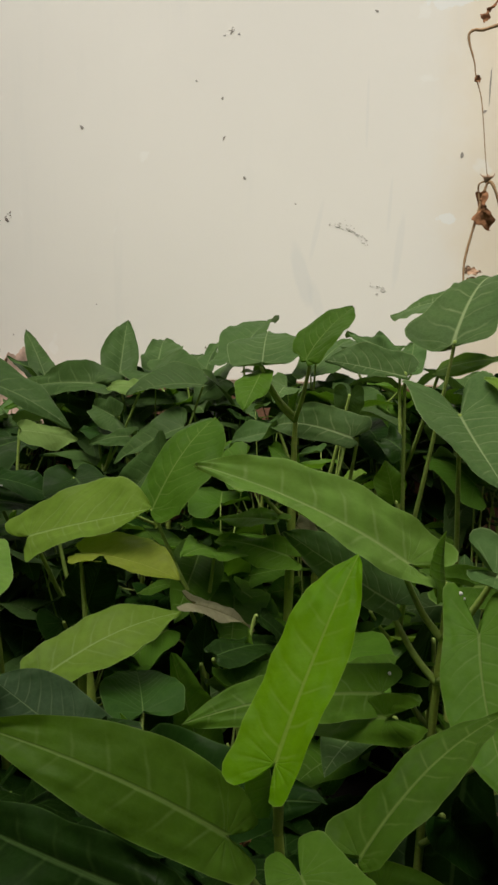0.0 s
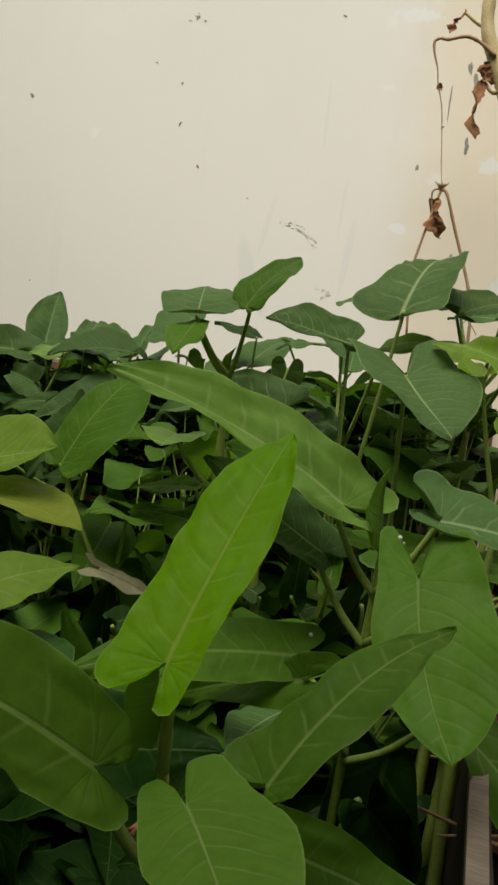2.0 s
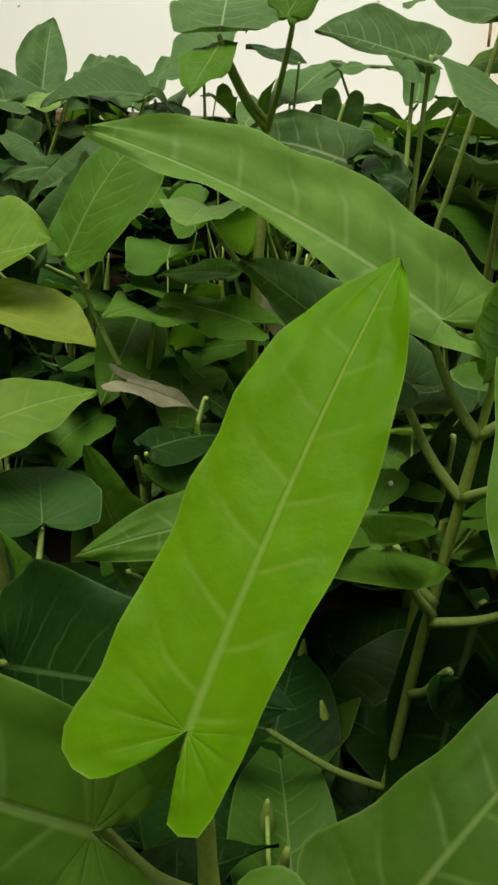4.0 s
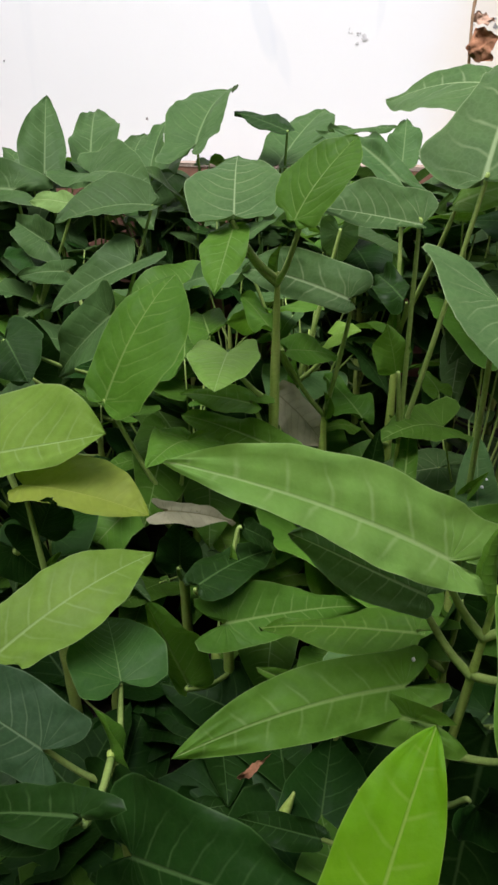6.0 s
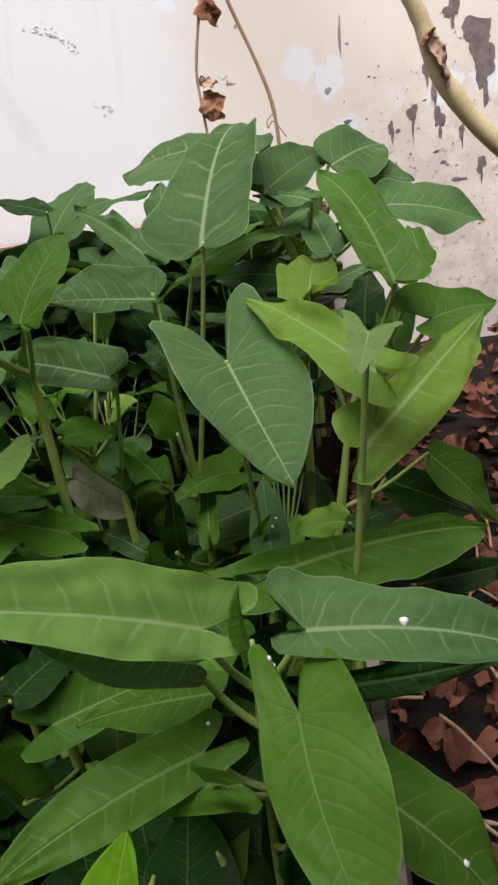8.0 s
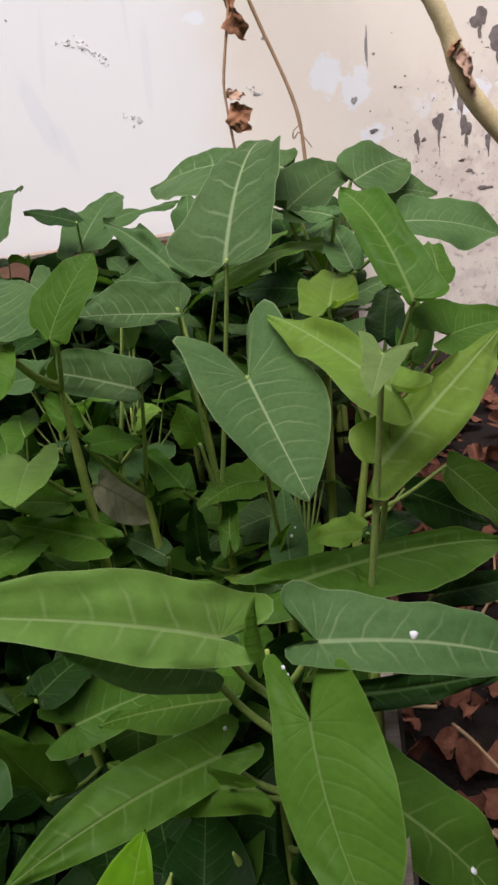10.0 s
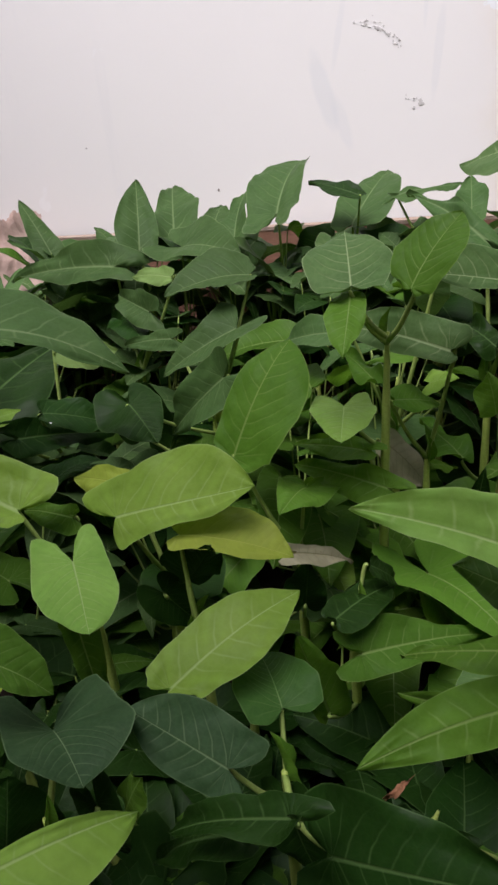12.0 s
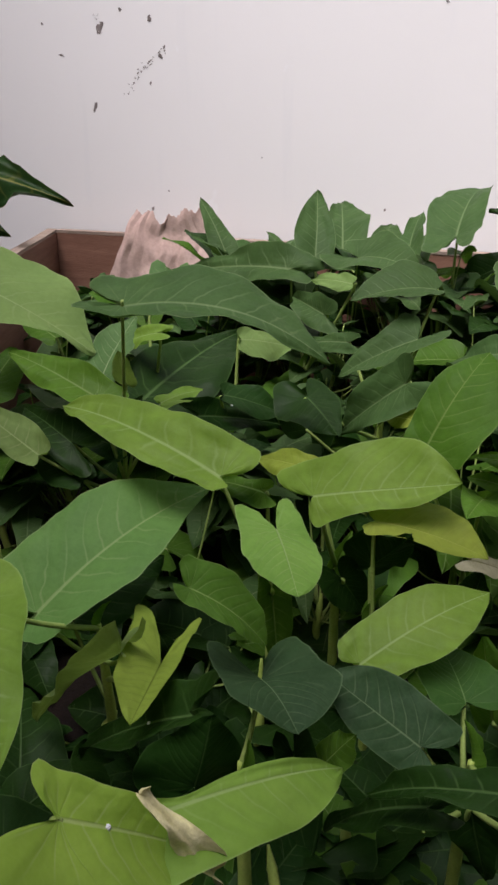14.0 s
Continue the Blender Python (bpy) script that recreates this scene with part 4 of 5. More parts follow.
leaf(p, "h", "p", (0.249, -0.130, 0.964), (0.235, -0.184, 0.968), -4, (-0.44, 0.251, 0.3, 0.146), (-0.48, 0.262, 0.31, 0.142), 0.015, 0.15, sway=-0, blunt=1.8, label="pale leaf underside")  # pointy
leaf(p, "l", "d", (0.226, -0.162, 0.798), (0.318, -0.112, 0.755), 32, 0.0078, 0.0081, 0.08, 0.25)  # rightF
p = plant(0.086, 0.420, 0.897, (0.000, -0.009))
leaf(p, "l", "u", (0.046, 0.400, 0.971), (0.119, 0.434, 0.976), -12, 0.0148, 0.0177, 0.03, -0.21, label="dusky green leaf")  # backlong
leaf(p, "o", "u", (0.126, 0.370, 0.943), (0.126, 0.444, 0.983), 2, 0.0168, 0.0173, 0.06, 0.15, label="dusky green leaf")  # upS
p = plant(-0.142, -0.095, 0.767, (0.000, -0.009))
leaf(p, "h", "q", (-0.119, -0.154, 0.833), (-0.087, -0.203, 0.822), -22, (-0.62, 0.267, 0.34, 0.39), (-0.51, 0.328, 0.35, 0.429), 0.027, -0.03, sway=0.002, blunt=2.4, label="pale green leaf")  # mott
leaf(p, "l", "m", (-0.175, -0.117, 0.844), (-0.332, -0.080, 0.862), -2, (-0.06, 0.06, 0.32, 0.132), (-0.08, 0.191, 0.29, 0.165), 0.088, 0.19, sway=0.001, blunt=2.3, label="bright lime green leaf")  # limelong
leaf(p, "l", "g", (-0.153, -0.089, 0.824), (-0.214, -0.056, 0.807), -15, 0.0119, 0.0086, 0.05, 0.08)  # greenQ
leaf(p, "l", "g", (-0.116, -0.169, 0.800), (-0.112, -0.164, 0.730), -19, 0.0116, 0.0102, 0.05, 0.11)  # stripX
p = plant(-0.255, 0.095, 0.783, (0.000, -0.009))
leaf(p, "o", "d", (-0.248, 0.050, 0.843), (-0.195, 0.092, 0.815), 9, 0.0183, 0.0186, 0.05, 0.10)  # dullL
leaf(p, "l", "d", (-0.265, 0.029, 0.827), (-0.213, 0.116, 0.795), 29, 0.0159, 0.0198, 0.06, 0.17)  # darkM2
leaf(p, "o", "p", (-0.252, 0.101, 0.884), (-0.212, 0.147, 0.870), 24, 0.0153, 0.0200, 0.04, -0.06, label="pale leaf underside")  # greyN
p = plant(-0.547, 0.235, 0.773, (0.000, -0.009))
leaf(p, "o", "g", (-0.547, 0.200, 0.833), (-0.620, 0.229, 0.849), -14, 0.0186, 0.0190, 0.05, 0.09)  # leftU
p = plant(-0.062, -0.100, 0.750, (0.000, -0.009))
leaf(p, "o", "y", (-0.064, -0.115, 0.831), (0.009, -0.113, 0.819), -7, (-0.07, 0.148, 0.44, 0.35), (-0.07, 0.114, 0.44, 0.198), 0.077, 0.14, sway=-0.003, blunt=1.8, label="yellowing leaf")  # yellow
leaf(p, "o", "m", (-0.052, -0.189, 0.775), (0.013, -0.121, 0.800), 2, (-0.07, 0.125, 0.4, 0.243), (0.09, 0.156, 0.44, 0.24), 0.076, 0.1, sway=0.003, blunt=1.9, label="bright lime green leaf")  # limetwo
leaf(p, "h", "d", (-0.066, -0.103, 0.790), (-0.037, -0.132, 0.837), 101, 0.0210, 0.0183, 0.04, -0.53)  # darkV
p = plant(-0.118, 0.151, 0.806, (0.000, -0.009))
leaf(p, "l", "u", (-0.085, 0.082, 0.866), (-0.152, 0.112, 0.796), -36, 0.0242, 0.0241, 0.06, 0.29, label="dusky green leaf")  # dull
leaf(p, "l", "u", (-0.088, 0.147, 0.890), (-0.158, 0.125, 0.851), -7, (-0.37, 0.06, 0.31, 0.284), (0.02, 0.407, 0.36, 0.217), 0.07, 0.37, sway=-0.003, blunt=1.8, label="dusky green leaf")  # twist
leaf(p, "o", "u", (-0.081, 0.179, 0.932), (-0.158, 0.154, 0.920), 1, (-0.07, 0.144, 0.33, 0.267), (-0.07, 0.186, 0.29, 0.439), 0.079, 0.26, sway=0.004, blunt=1.6, label="dusky green leaf")  # dome
leaf(p, "h", "d", (-0.172, 0.070, 0.846), (-0.126, 0.015, 0.833), -6, 0.0270, 0.0308, 0.04, -0.27)  # darkK
leaf(p, "o", "y", (-0.068, 0.062, 0.841), (-0.102, 0.099, 0.826), -38, 0.0106, 0.0102, 0.05, 0.07, label="yellowing leaf")  # deadS
leaf(p, "h", "d", (-0.184, 0.121, 0.793), (-0.173, 0.115, 0.850), 40, 0.0329, 0.0278, 0.04, -0.38)  # heartMM
leaf(p, "l", "u", (-0.162, 0.170, 0.874), (-0.228, 0.202, 0.858), -26, 0.0133, 0.0103, 0.05, 0.09, label="dusky green leaf")  # smallNN
p = plant(0.235, 0.060, 0.844, (0.029, -0.009))
leaf(p, "w", "g", (0.287, -0.012, 0.953), (0.261, 0.090, 1.008), -2, (0.1, 0.082, 0.34, 0.141), (-0.03, 0.182, 0.39, 0.146), 0.123, 0.15, sway=-0.003, blunt=2.2)  # oval
leaf(p, "o", "m", (0.248, 0.001, 0.786), (0.213, 0.040, 0.758), -17, 0.0118, 0.0137, 0.06, 0.20, label="bright lime green leaf")  # smallR
leaf(p, "h", "m", (0.242, 0.041, 0.940), (0.255, 0.108, 0.946), 0, 0.0215, 0.0191, 0.06, 0.36, label="bright lime green leaf")  # cupY
leaf(p, "h", "g", (0.312, 0.002, 0.923), (0.360, 0.026, 0.920), 7, 0.0249, 0.0189, 0.06, 0.17)  # rightA
leaf(p, "o", "g", (0.316, 0.030, 0.814), (0.363, 0.027, 0.752), 6, 0.0186, 0.0182, 0.06, 0.17)  # rightB
leaf(p, "o", "d", (0.289, 0.050, 0.786), (0.356, 0.058, 0.741), 29, 0.0152, 0.0196, 0.05, 0.10)  # rightC
leaf(p, "o", "d", (0.257, 0.031, 0.760), (0.309, 0.072, 0.751), 11, 0.0108, 0.0133, 0.05, 0.09)  # rightD
leaf(p, "o", "g", (0.311, 0.021, 0.953), (0.318, 0.080, 0.966), 6, 0.0107, 0.0102, 0.06, 0.01)  # rightH
leaf(p, "o", "d", (0.279, 0.051, 0.910), (0.296, 0.120, 0.928), -9, 0.0144, 0.0145, 0.06, 0.01)  # rightI
leaf(p, "o", "g", (0.294, 0.031, 0.898), (0.311, 0.096, 0.923), -4, 0.0117, 0.0133, 0.06, 0.01)  # rightJ
p = plant(0.052, 0.026, 0.924, (0.006, -0.010))
leaf(p, "h", "q", (0.028, 0.001, 0.873), (0.032, -0.052, 0.869), -4, (-0.40, 0.24, 0.24, 0.43), (-0.30, 0.33, 0.24, 0.45), 0.037, 0.15, sway=-0.002, blunt=1.8, label="pale green leaf")  # cup
leaf(p, "h", "b", (0.037, -0.013, 0.962), (0.026, 0.049, 0.988), 2, (-0.05, 0.20, 0.42, 0.46), (-0.04, 0.20, 0.42, 0.44), 0.07, -0.12, sway=-0.001, blunt=2.0, label="bluish green leaf", cup=0.12)  # curly
leaf(p, "o", "g", (0.076, -0.036, 0.966), (0.105, -0.009, 1.006), -12, (0.04, 0.175, 0.34, 0.441), (-0.01, 0.181, 0.39, 0.414), 0.068, 0.1, sway=-0.002, blunt=2.1)  # tall
leaf(p, "l", "v", (0.058, -0.000, 0.809), (-0.021, 0.050, 0.800), -18, 0.0174, 0.0122, 0.06, 0.11)  # lanceA
leaf(p, "l", "v", (0.042, 0.010, 0.834), (-0.022, 0.051, 0.818), -14, 0.0123, 0.0098, 0.06, 0.11)  # lanceQ
leaf(p, "o", "v", (0.036, -0.008, 0.957), (0.036, -0.059, 0.930), -5, 0.0111, 0.0144, 0.04, -0.11)  # tallhang
p = plant(0.235, -0.059, 0.795, (0.011, -0.009))
leaf(p, "w", "m", (0.257, -0.101, 0.935), (0.200, -0.014, 0.956), -8, 0.0180, 0.0121, 0.06, 0.06, label="bright lime green leaf")  # limedark
leaf(p, "e", "m", (0.247, -0.110, 0.899), (0.346, 0.008, 0.922), 22, (0.03, 0.146, 0.29, 0.083), (-0.13, 0.06, 0.3, 0.129), 0.048, 0, sway=0, blunt=1.8, label="bright lime green leaf")  # limeR
leaf(p, "l", "g", (0.197, -0.113, 0.834), (0.330, -0.049, 0.800), 2, (-0.2, 0.071, 0.36, 0.06), (-0.2, 0.066, 0.34, 0.202), 0.094, 0.27, sway=0.006, blunt=1.8)  # behind
leaf(p, "l", "d", (0.287, -0.060, 0.773), (0.364, -0.020, 0.749), 33, 0.0098, 0.0115, 0.07, 0.23)  # rightE
p = plant(-0.098, -0.253, 0.750, (0.000, -0.009))
leaf(p, "r", "t", (-0.093, -0.245, 0.794), (-0.062, -0.274, 0.794), -27, (-0.61, 0.761, 0.37, 0.865), (-0.84, 0.35, 0.31, 0.631), 0.069, 0.22, sway=-0.003, blunt=2.2, label="dark bluish green leaf")  # darkheart
leaf(p, "w", "g", (-0.130, -0.254, 0.848), (-0.093, -0.237, 0.811), -16, (-0.2, 0.22, 0.32, 0.339), (-0.2, 0.167, 0.28, 0.282), 0.073, 0.36, sway=0.001, blunt=1.8, petiole=False)  # palefold
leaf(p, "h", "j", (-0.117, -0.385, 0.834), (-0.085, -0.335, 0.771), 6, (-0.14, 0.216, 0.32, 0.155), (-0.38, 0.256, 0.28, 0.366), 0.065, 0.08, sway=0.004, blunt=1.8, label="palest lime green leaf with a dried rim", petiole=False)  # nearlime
tube("petiole", [Vector((-0.117, -0.385, 0.834)) + Vector(d) - p[1] for d in ((0, 0, -0.001), (-0.006, 0.002, -0.008), (-0.018, 0.012, -0.05), (-0.020, 0.020, -0.22))], [0.0012, 0.0018, 0.0021, 0.0026], PETIOLE, p[0], sides=6)
edge_plant = p
leaf(p, "l", "m", (-0.102, -0.347, 0.801), (-0.041, -0.267, 0.774), 8, (-0.18, 0.17, 0.43, 0.075, 0.12, 0.035), (-0.10, 0.28, 0.42, 0.24), 0.101, 0.16, sway=0.005, blunt=1.8, label="bright lime green leaf", petiole=False)  # nearblade
tube("petiole", [Vector((-0.102, -0.347, 0.801)) + Vector(d) - p[1] for d in ((0, 0, -0.001), (0.002, 0.010, -0.02), (0.004, 0.016, -0.06), (0.006, 0.018, -0.19))], [0.0010, 0.0016, 0.0018, 0.0022], PETIOLE, p[0], sides=6)
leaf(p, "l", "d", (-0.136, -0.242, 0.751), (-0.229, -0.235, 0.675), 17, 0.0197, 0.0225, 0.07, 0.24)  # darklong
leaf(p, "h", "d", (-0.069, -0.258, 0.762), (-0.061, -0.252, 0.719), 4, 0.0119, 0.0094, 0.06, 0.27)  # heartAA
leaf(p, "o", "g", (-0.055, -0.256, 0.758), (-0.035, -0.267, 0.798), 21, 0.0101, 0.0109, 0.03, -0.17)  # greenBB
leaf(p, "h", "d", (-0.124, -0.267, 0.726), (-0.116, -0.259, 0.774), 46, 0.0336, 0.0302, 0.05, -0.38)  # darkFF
p = plant(-0.228, 0.246, 0.821, (0.000, -0.009))
leaf(p, "h", "u", (-0.203, 0.221, 0.889), (-0.255, 0.263, 0.898), -41, 0.0187, 0.0190, 0.06, 0.40, label="dusky green leaf")  # heartOO
leaf(p, "o", "p", (-0.174, 0.221, 0.925), (-0.227, 0.245, 0.921), -19, 0.0118, 0.0106, 0.05, 0.07, label="pale leaf underside")  # paleP
leaf(p, "h", "d", (-0.243, 0.251, 0.873), (-0.205, 0.202, 0.857), -3, 0.0218, 0.0230, 0.05, -0.05)  # backQ
leaf(p, "o", "d", (-0.289, 0.150, 0.813), (-0.355, 0.185, 0.828), -8, 0.0183, 0.0196, 0.05, 0.03)  # leftT
p = plant(0.235, 0.168, 0.931, (0.015, -0.009))
leaf(p, "o", "b", (0.229, 0.209, 1.017), (0.109, 0.264, 1.008), -1, (-0.07, 0.196, 0.33, 0.473), (-0.07, 0.108, 0.43, 0.192), 0.088, 0.12, sway=-0.004, blunt=1.8, label="bluish green leaf")  # topback
leaf(p, "w", "u", (0.225, 0.132, 0.994), (0.282, 0.185, 1.012), 4, 0.0360, 0.0266, 0.08, 0.19, label="dusky green leaf")  # topright
leaf(p, "o", "b", (0.278, 0.150, 1.005), (0.331, 0.210, 1.009), 25, 0.0259, 0.0238, 0.06, 0.08, label="bluish green leaf")  # topfar
leaf(p, "o", "b", (0.306, 0.100, 0.978), (0.381, 0.109, 0.956), 6, 0.0273, 0.0240, 0.07, 0.09, label="bluish green leaf")  # topwide
leaf(p, "o", "d", (0.229, 0.101, 0.940), (0.179, 0.137, 0.936), -27, 0.0151, 0.0132, 0.05, 0.06)  # darkT
leaf(p, "o", "b", (0.291, 0.191, 0.993), (0.350, 0.186, 0.980), 12, 0.0222, 0.0224, 0.05, 0.06, label="bluish green leaf")  # topfarb
leaf(p, "l", "b", (0.255, 0.101, 0.989), (0.217, 0.147, 0.992), -9, 0.0086, 0.0071, 0.05, 0.07, label="bluish green leaf")  # topedge
leaf(p, "o", "b", (0.265, 0.081, 0.954), (0.258, 0.149, 0.974), -9, 0.0139, 0.0112, 0.06, 0.16, label="bluish green leaf")  # rightG
p = plant(-0.346, 0.097, 0.812, (0.000, -0.009))
leaf(p, "w", "d", (-0.328, 0.037, 0.831), (-0.299, 0.218, 0.861), 15, 0.0356, 0.0519, 0.07, 0.14)  # bigdark
leaf(p, "o", "b", (-0.367, 0.030, 0.851), (-0.364, 0.093, 0.899), -5, 0.0275, 0.0208, 0.05, 0.09, label="bluish green leaf")  # tealL
leaf(p, "l", "m", (-0.322, 0.061, 0.893), (-0.383, 0.079, 0.863), -18, 0.0114, 0.0101, 0.06, 0.17, label="bright lime green leaf")  # limeS1
leaf(p, "o", "g", (-0.367, 0.120, 0.916), (-0.440, 0.125, 0.910), -26, 0.0180, 0.0160, 0.05, 0.08)  # leftS
p = plant(0.144, 0.079, 0.787, (0.000, -0.009))
leaf(p, "o", "b", (0.177, 0.037, 0.979), (0.216, 0.180, 1.040), -9, (0.09, 0.268, 0.37, 0.145), (0.03, 0.191, 0.37, 0.185), 0.131, 0.1, sway=0.007, blunt=2.8, label="bluish green leaf")  # top
leaf(p, "w", "b", (0.144, 0.027, 0.954), (0.082, 0.008, 0.965), -18, (0.28, 0.151, 0.47, 0.182), (-0.07, 0.295, 0.4, 0.33), 0.032, 0.26, sway=-0.005, blunt=1.8, label="bluish green leaf")  # blue
leaf(p, "o", "v", (0.137, 0.053, 0.847), (0.128, 0.045, 0.884), -23, 0.0143, 0.0122, 0.04, -0.09, wave=0.13)  # curlW
leaf(p, "l", "g", (0.150, 0.031, 0.776), (0.153, 0.099, 0.795), -5, 0.0078, 0.0078, 0.06, 0.16)  # rollX
leaf(p, "l", "d", (0.124, 0.041, 0.756), (0.129, 0.027, 0.813), 7, 0.0114, 0.0103, 0.04, -0.16)  # rollH
p = plant(-0.276, 0.335, 0.837, (0.000, -0.009))
leaf(p, "l", "u", (-0.272, 0.298, 0.922), (-0.438, 0.345, 0.899), -18, 0.0284, 0.0263, 0.07, 0.38, label="dusky green leaf")  # backM
leaf(p, "o", "d", (-0.281, 0.301, 0.872), (-0.231, 0.277, 0.877), 26, 0.0124, 0.0136, 0.04, -0.09)  # backR
p = plant(-0.091, 0.396, 0.900, (0.000, -0.009))
leaf(p, "h", "u", (-0.089, 0.361, 0.963), (-0.080, 0.494, 1.008), -14, (-0.38, 0.151, 0.29, 0.271), (-0.38, 0.199, 0.28, 0.226), 0.084, 0.34, sway=-0.002, blunt=3.0, label="dusky green leaf")  # backheart
p = plant(-0.107, -0.034, 0.750, (0.000, -0.009))
leaf(p, "e", "m", (-0.109, -0.107, 0.837), (-0.013, -0.110, 0.867), 15, (-0.32, 0.247, 0.44, 0.391, 0.12, 0.297), (0.05, 0.228, 0.51, 0.149), 0.009, 0.06, sway=-0, blunt=2.4, label="bright lime green leaf")  # lime
leaf(p, "o", "y", (-0.126, -0.049, 0.830), (-0.185, -0.023, 0.819), -16, 0.0130, 0.0121, 0.06, 0.13, label="yellowing leaf")  # yelO
leaf(p, "h", "d", (-0.089, -0.098, 0.772), (-0.072, -0.080, 0.733), 47, 0.0158, 0.0160, 0.06, 0.37)  # darkW
leaf(p, "h", "d", (-0.096, -0.040, 0.738), (-0.110, 0.034, 0.719), 8, 0.0323, 0.0307, 0.05, 0.16)  # heartKK

# ---- undergrowth: lower leaves of the same plants, in the shade of the canopy ----
rng = random.Random(21)
VARIANTS = []
for k in range(9):
    kind = ("heart", "lance", "oval")[k % 3]
    ratio = (0.42, 0.19, 0.29)[k % 3]
    VARIANTS.append((kind, blade(kind, 0.1, 0.1 * ratio, 0.1 * ratio * rng.uniform(0.85, 1.15), rng.uniform(0.03, 0.12), rng.uniform(0.0, 0.35), 0, rng.uniform(0.015, 0.035), rng.uniform(-0.6, 0.6), 900 + k, 16, 4)))
MESHES = {}


def shared_mesh(k, colour):
    if (k, colour) not in MESHES:
        verts, faces, uvs = VARIANTS[k][1]
        me = bpy.data.meshes.new("leaf")
        me.from_pydata([(v[0], -v[1], v[2]) for v in verts], [], [f[::-1] for f in faces])
        me.materials.append(LEAF[colour])
        me.polygons.foreach_set("use_smooth", [True] * len(me.polygons))
        loop_verts = np.empty(len(me.loops), int)
        me.loops.foreach_get("vertex_index", loop_verts)
        for layer, values in uvs.items():
            me.uv_layers.new(name=layer).data.foreach_set("uv", np.asarray(values, float)[loop_verts].ravel())
        MESHES[(k, colour)] = me
    return MESHES[(k, colour)]


LEAF_TREE = bvhtree.BVHTree.FromPolygons(SURFACE, COVER)


def fits(k, m, joint):
    """Whether a small leaf and its stalk keep clear of the large leaves."""
    verts, faces, _ = VARIANTS[k][1]
    mine = bvhtree.BVHTree.FromPolygons([m @ Vector((v[0], -v[1], v[2])) for v in verts], faces)
    base = m.translation
    way = joint - base
    return not mine.overlap(LEAF_TREE) and LEAF_TREE.ray_cast(base, way.normalized(), way.length)[0] is None


MIDS = np.array([[*(b.lerp(t, 0.45))] for b, t in HERO])


def canopy(x, y):
    """Height of the leaf cover above a place, from the tall leaves round it."""
    d2 = (MIDS[:, 0] - x) ** 2 + (MIDS[:, 1] - y) ** 2 + 0.0006
    w = 1 / d2 ** 1.5
    near = MIDS[d2 < 0.006, 2]
    level = float((w * MIDS[:, 2]).sum() / w.sum())
    return min(level, float(near.min()) + 0.02) if len(near) else level


def inside(x, y):
    left = -0.80 + max(0, 0.59 - y) * 0.49 if y > -0.27 else -0.38
    return left + 0.03 < x < 0.18 + (y + 0.5) * 0.118 and y < 0.54


OWNERS = []
tries = 0
while len(OWNERS) < 62 and tries < 4000:
    tries += 1
    x, y = rng.uniform(-0.78, 0.3), rng.uniform(-0.40, 0.53)
    if not inside(x, y) or any(math.hypot(x - o[1].x, y - o[1].y) < 0.07 for o in OWNERS):
        continue
    top = canopy(x, y) - 0.085
    if top < SOIL_Z + 0.03:
        top = SOIL_Z + 0.03
    OWNERS.append(plant(x, y, top, (rng.uniform(-0.02, 0.02), rng.uniform(-0.02, 0.02)), False, "young shaded water spinach plant under the leaf cover"))
tries = 0
while len(OWNERS) < 82 and tries < 3000:
    tries += 1
    x, y = rng.uniform(-0.25, 0.2), rng.uniform(-0.42, -0.10)
    if inside(x, y) and not any(math.hypot(x - o[1].x, y - o[1].y) < 0.042 for o in OWNERS):
        OWNERS.append(plant(x, y, SOIL_Z + 0.05, (rng.uniform(-0.02, 0.02), rng.uniform(-0.02, 0.02)), False, "young shaded water spinach plant under the leaf cover"))
for root, foot, top in OWNERS:
    open_spot = -0.03 < foot.x < 0.24 and -0.02 < foot.y < 0.22
    for k in range(22 if foot.y > -0.02 else 9):
        a = rng.uniform(0, 2 * math.pi)
        out = rng.uniform(0.012, 0.06)
        x, y = top.x + math.cos(a) * out, top.y + math.sin(a) * out
        if not inside(x, y):
            continue
        cap = canopy(x, y) - (rng.uniform(0.12, 0.23) if y < -0.02 else rng.uniform(0.03, 0.14) if y < 0.25 else rng.uniform(0.0, 0.09))
        if open_spot:
            cap = canopy(x, y) - rng.uniform(0.0, 0.11)
        z = max(SOIL_Z + 0.015, min(cap, foot.z + rng.uniform(0.04, 0.36)))
        size = rng.uniform(0.5, 1.0)
        kind = rng.choice((0, 1, 2, 3, 4, 5, 6, 7, 8))
        # towards the front most leaves take the green with shade in its colour
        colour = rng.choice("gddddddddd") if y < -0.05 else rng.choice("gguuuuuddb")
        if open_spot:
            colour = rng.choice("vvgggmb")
        turn = Euler((rng.uniform(-0.35, 0.35), rng.uniform(-0.25, 0.75), a + rng.uniform(-0.7, 0.7)))
        b = Vector((x, y, z)) - foot
        join = (top - foot) * rng.uniform(0.35, 0.9)
        if join.z > b.z - 0.005:
            join = (top - foot) * max(0.1, (b.z - 0.012) / (top - foot).z * 0.8) if (top - foot).z > b.z else join * 0.7
        if not fits(kind, Matrix.LocRotScale(Vector((x, y, z)), turn, (size, size, size)), join + foot):
            continue
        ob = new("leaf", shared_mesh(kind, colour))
        ob.parent = root
        ob.matrix_basis = Matrix.LocRotScale(b, turn, (size, size, size))
        tube("petiole", [b, b.lerp(join, 0.5) + Vector((0, 0, -0.006)), join], [0.0008, 0.0010, 0.0012], PETIOLE, root, sides=5)

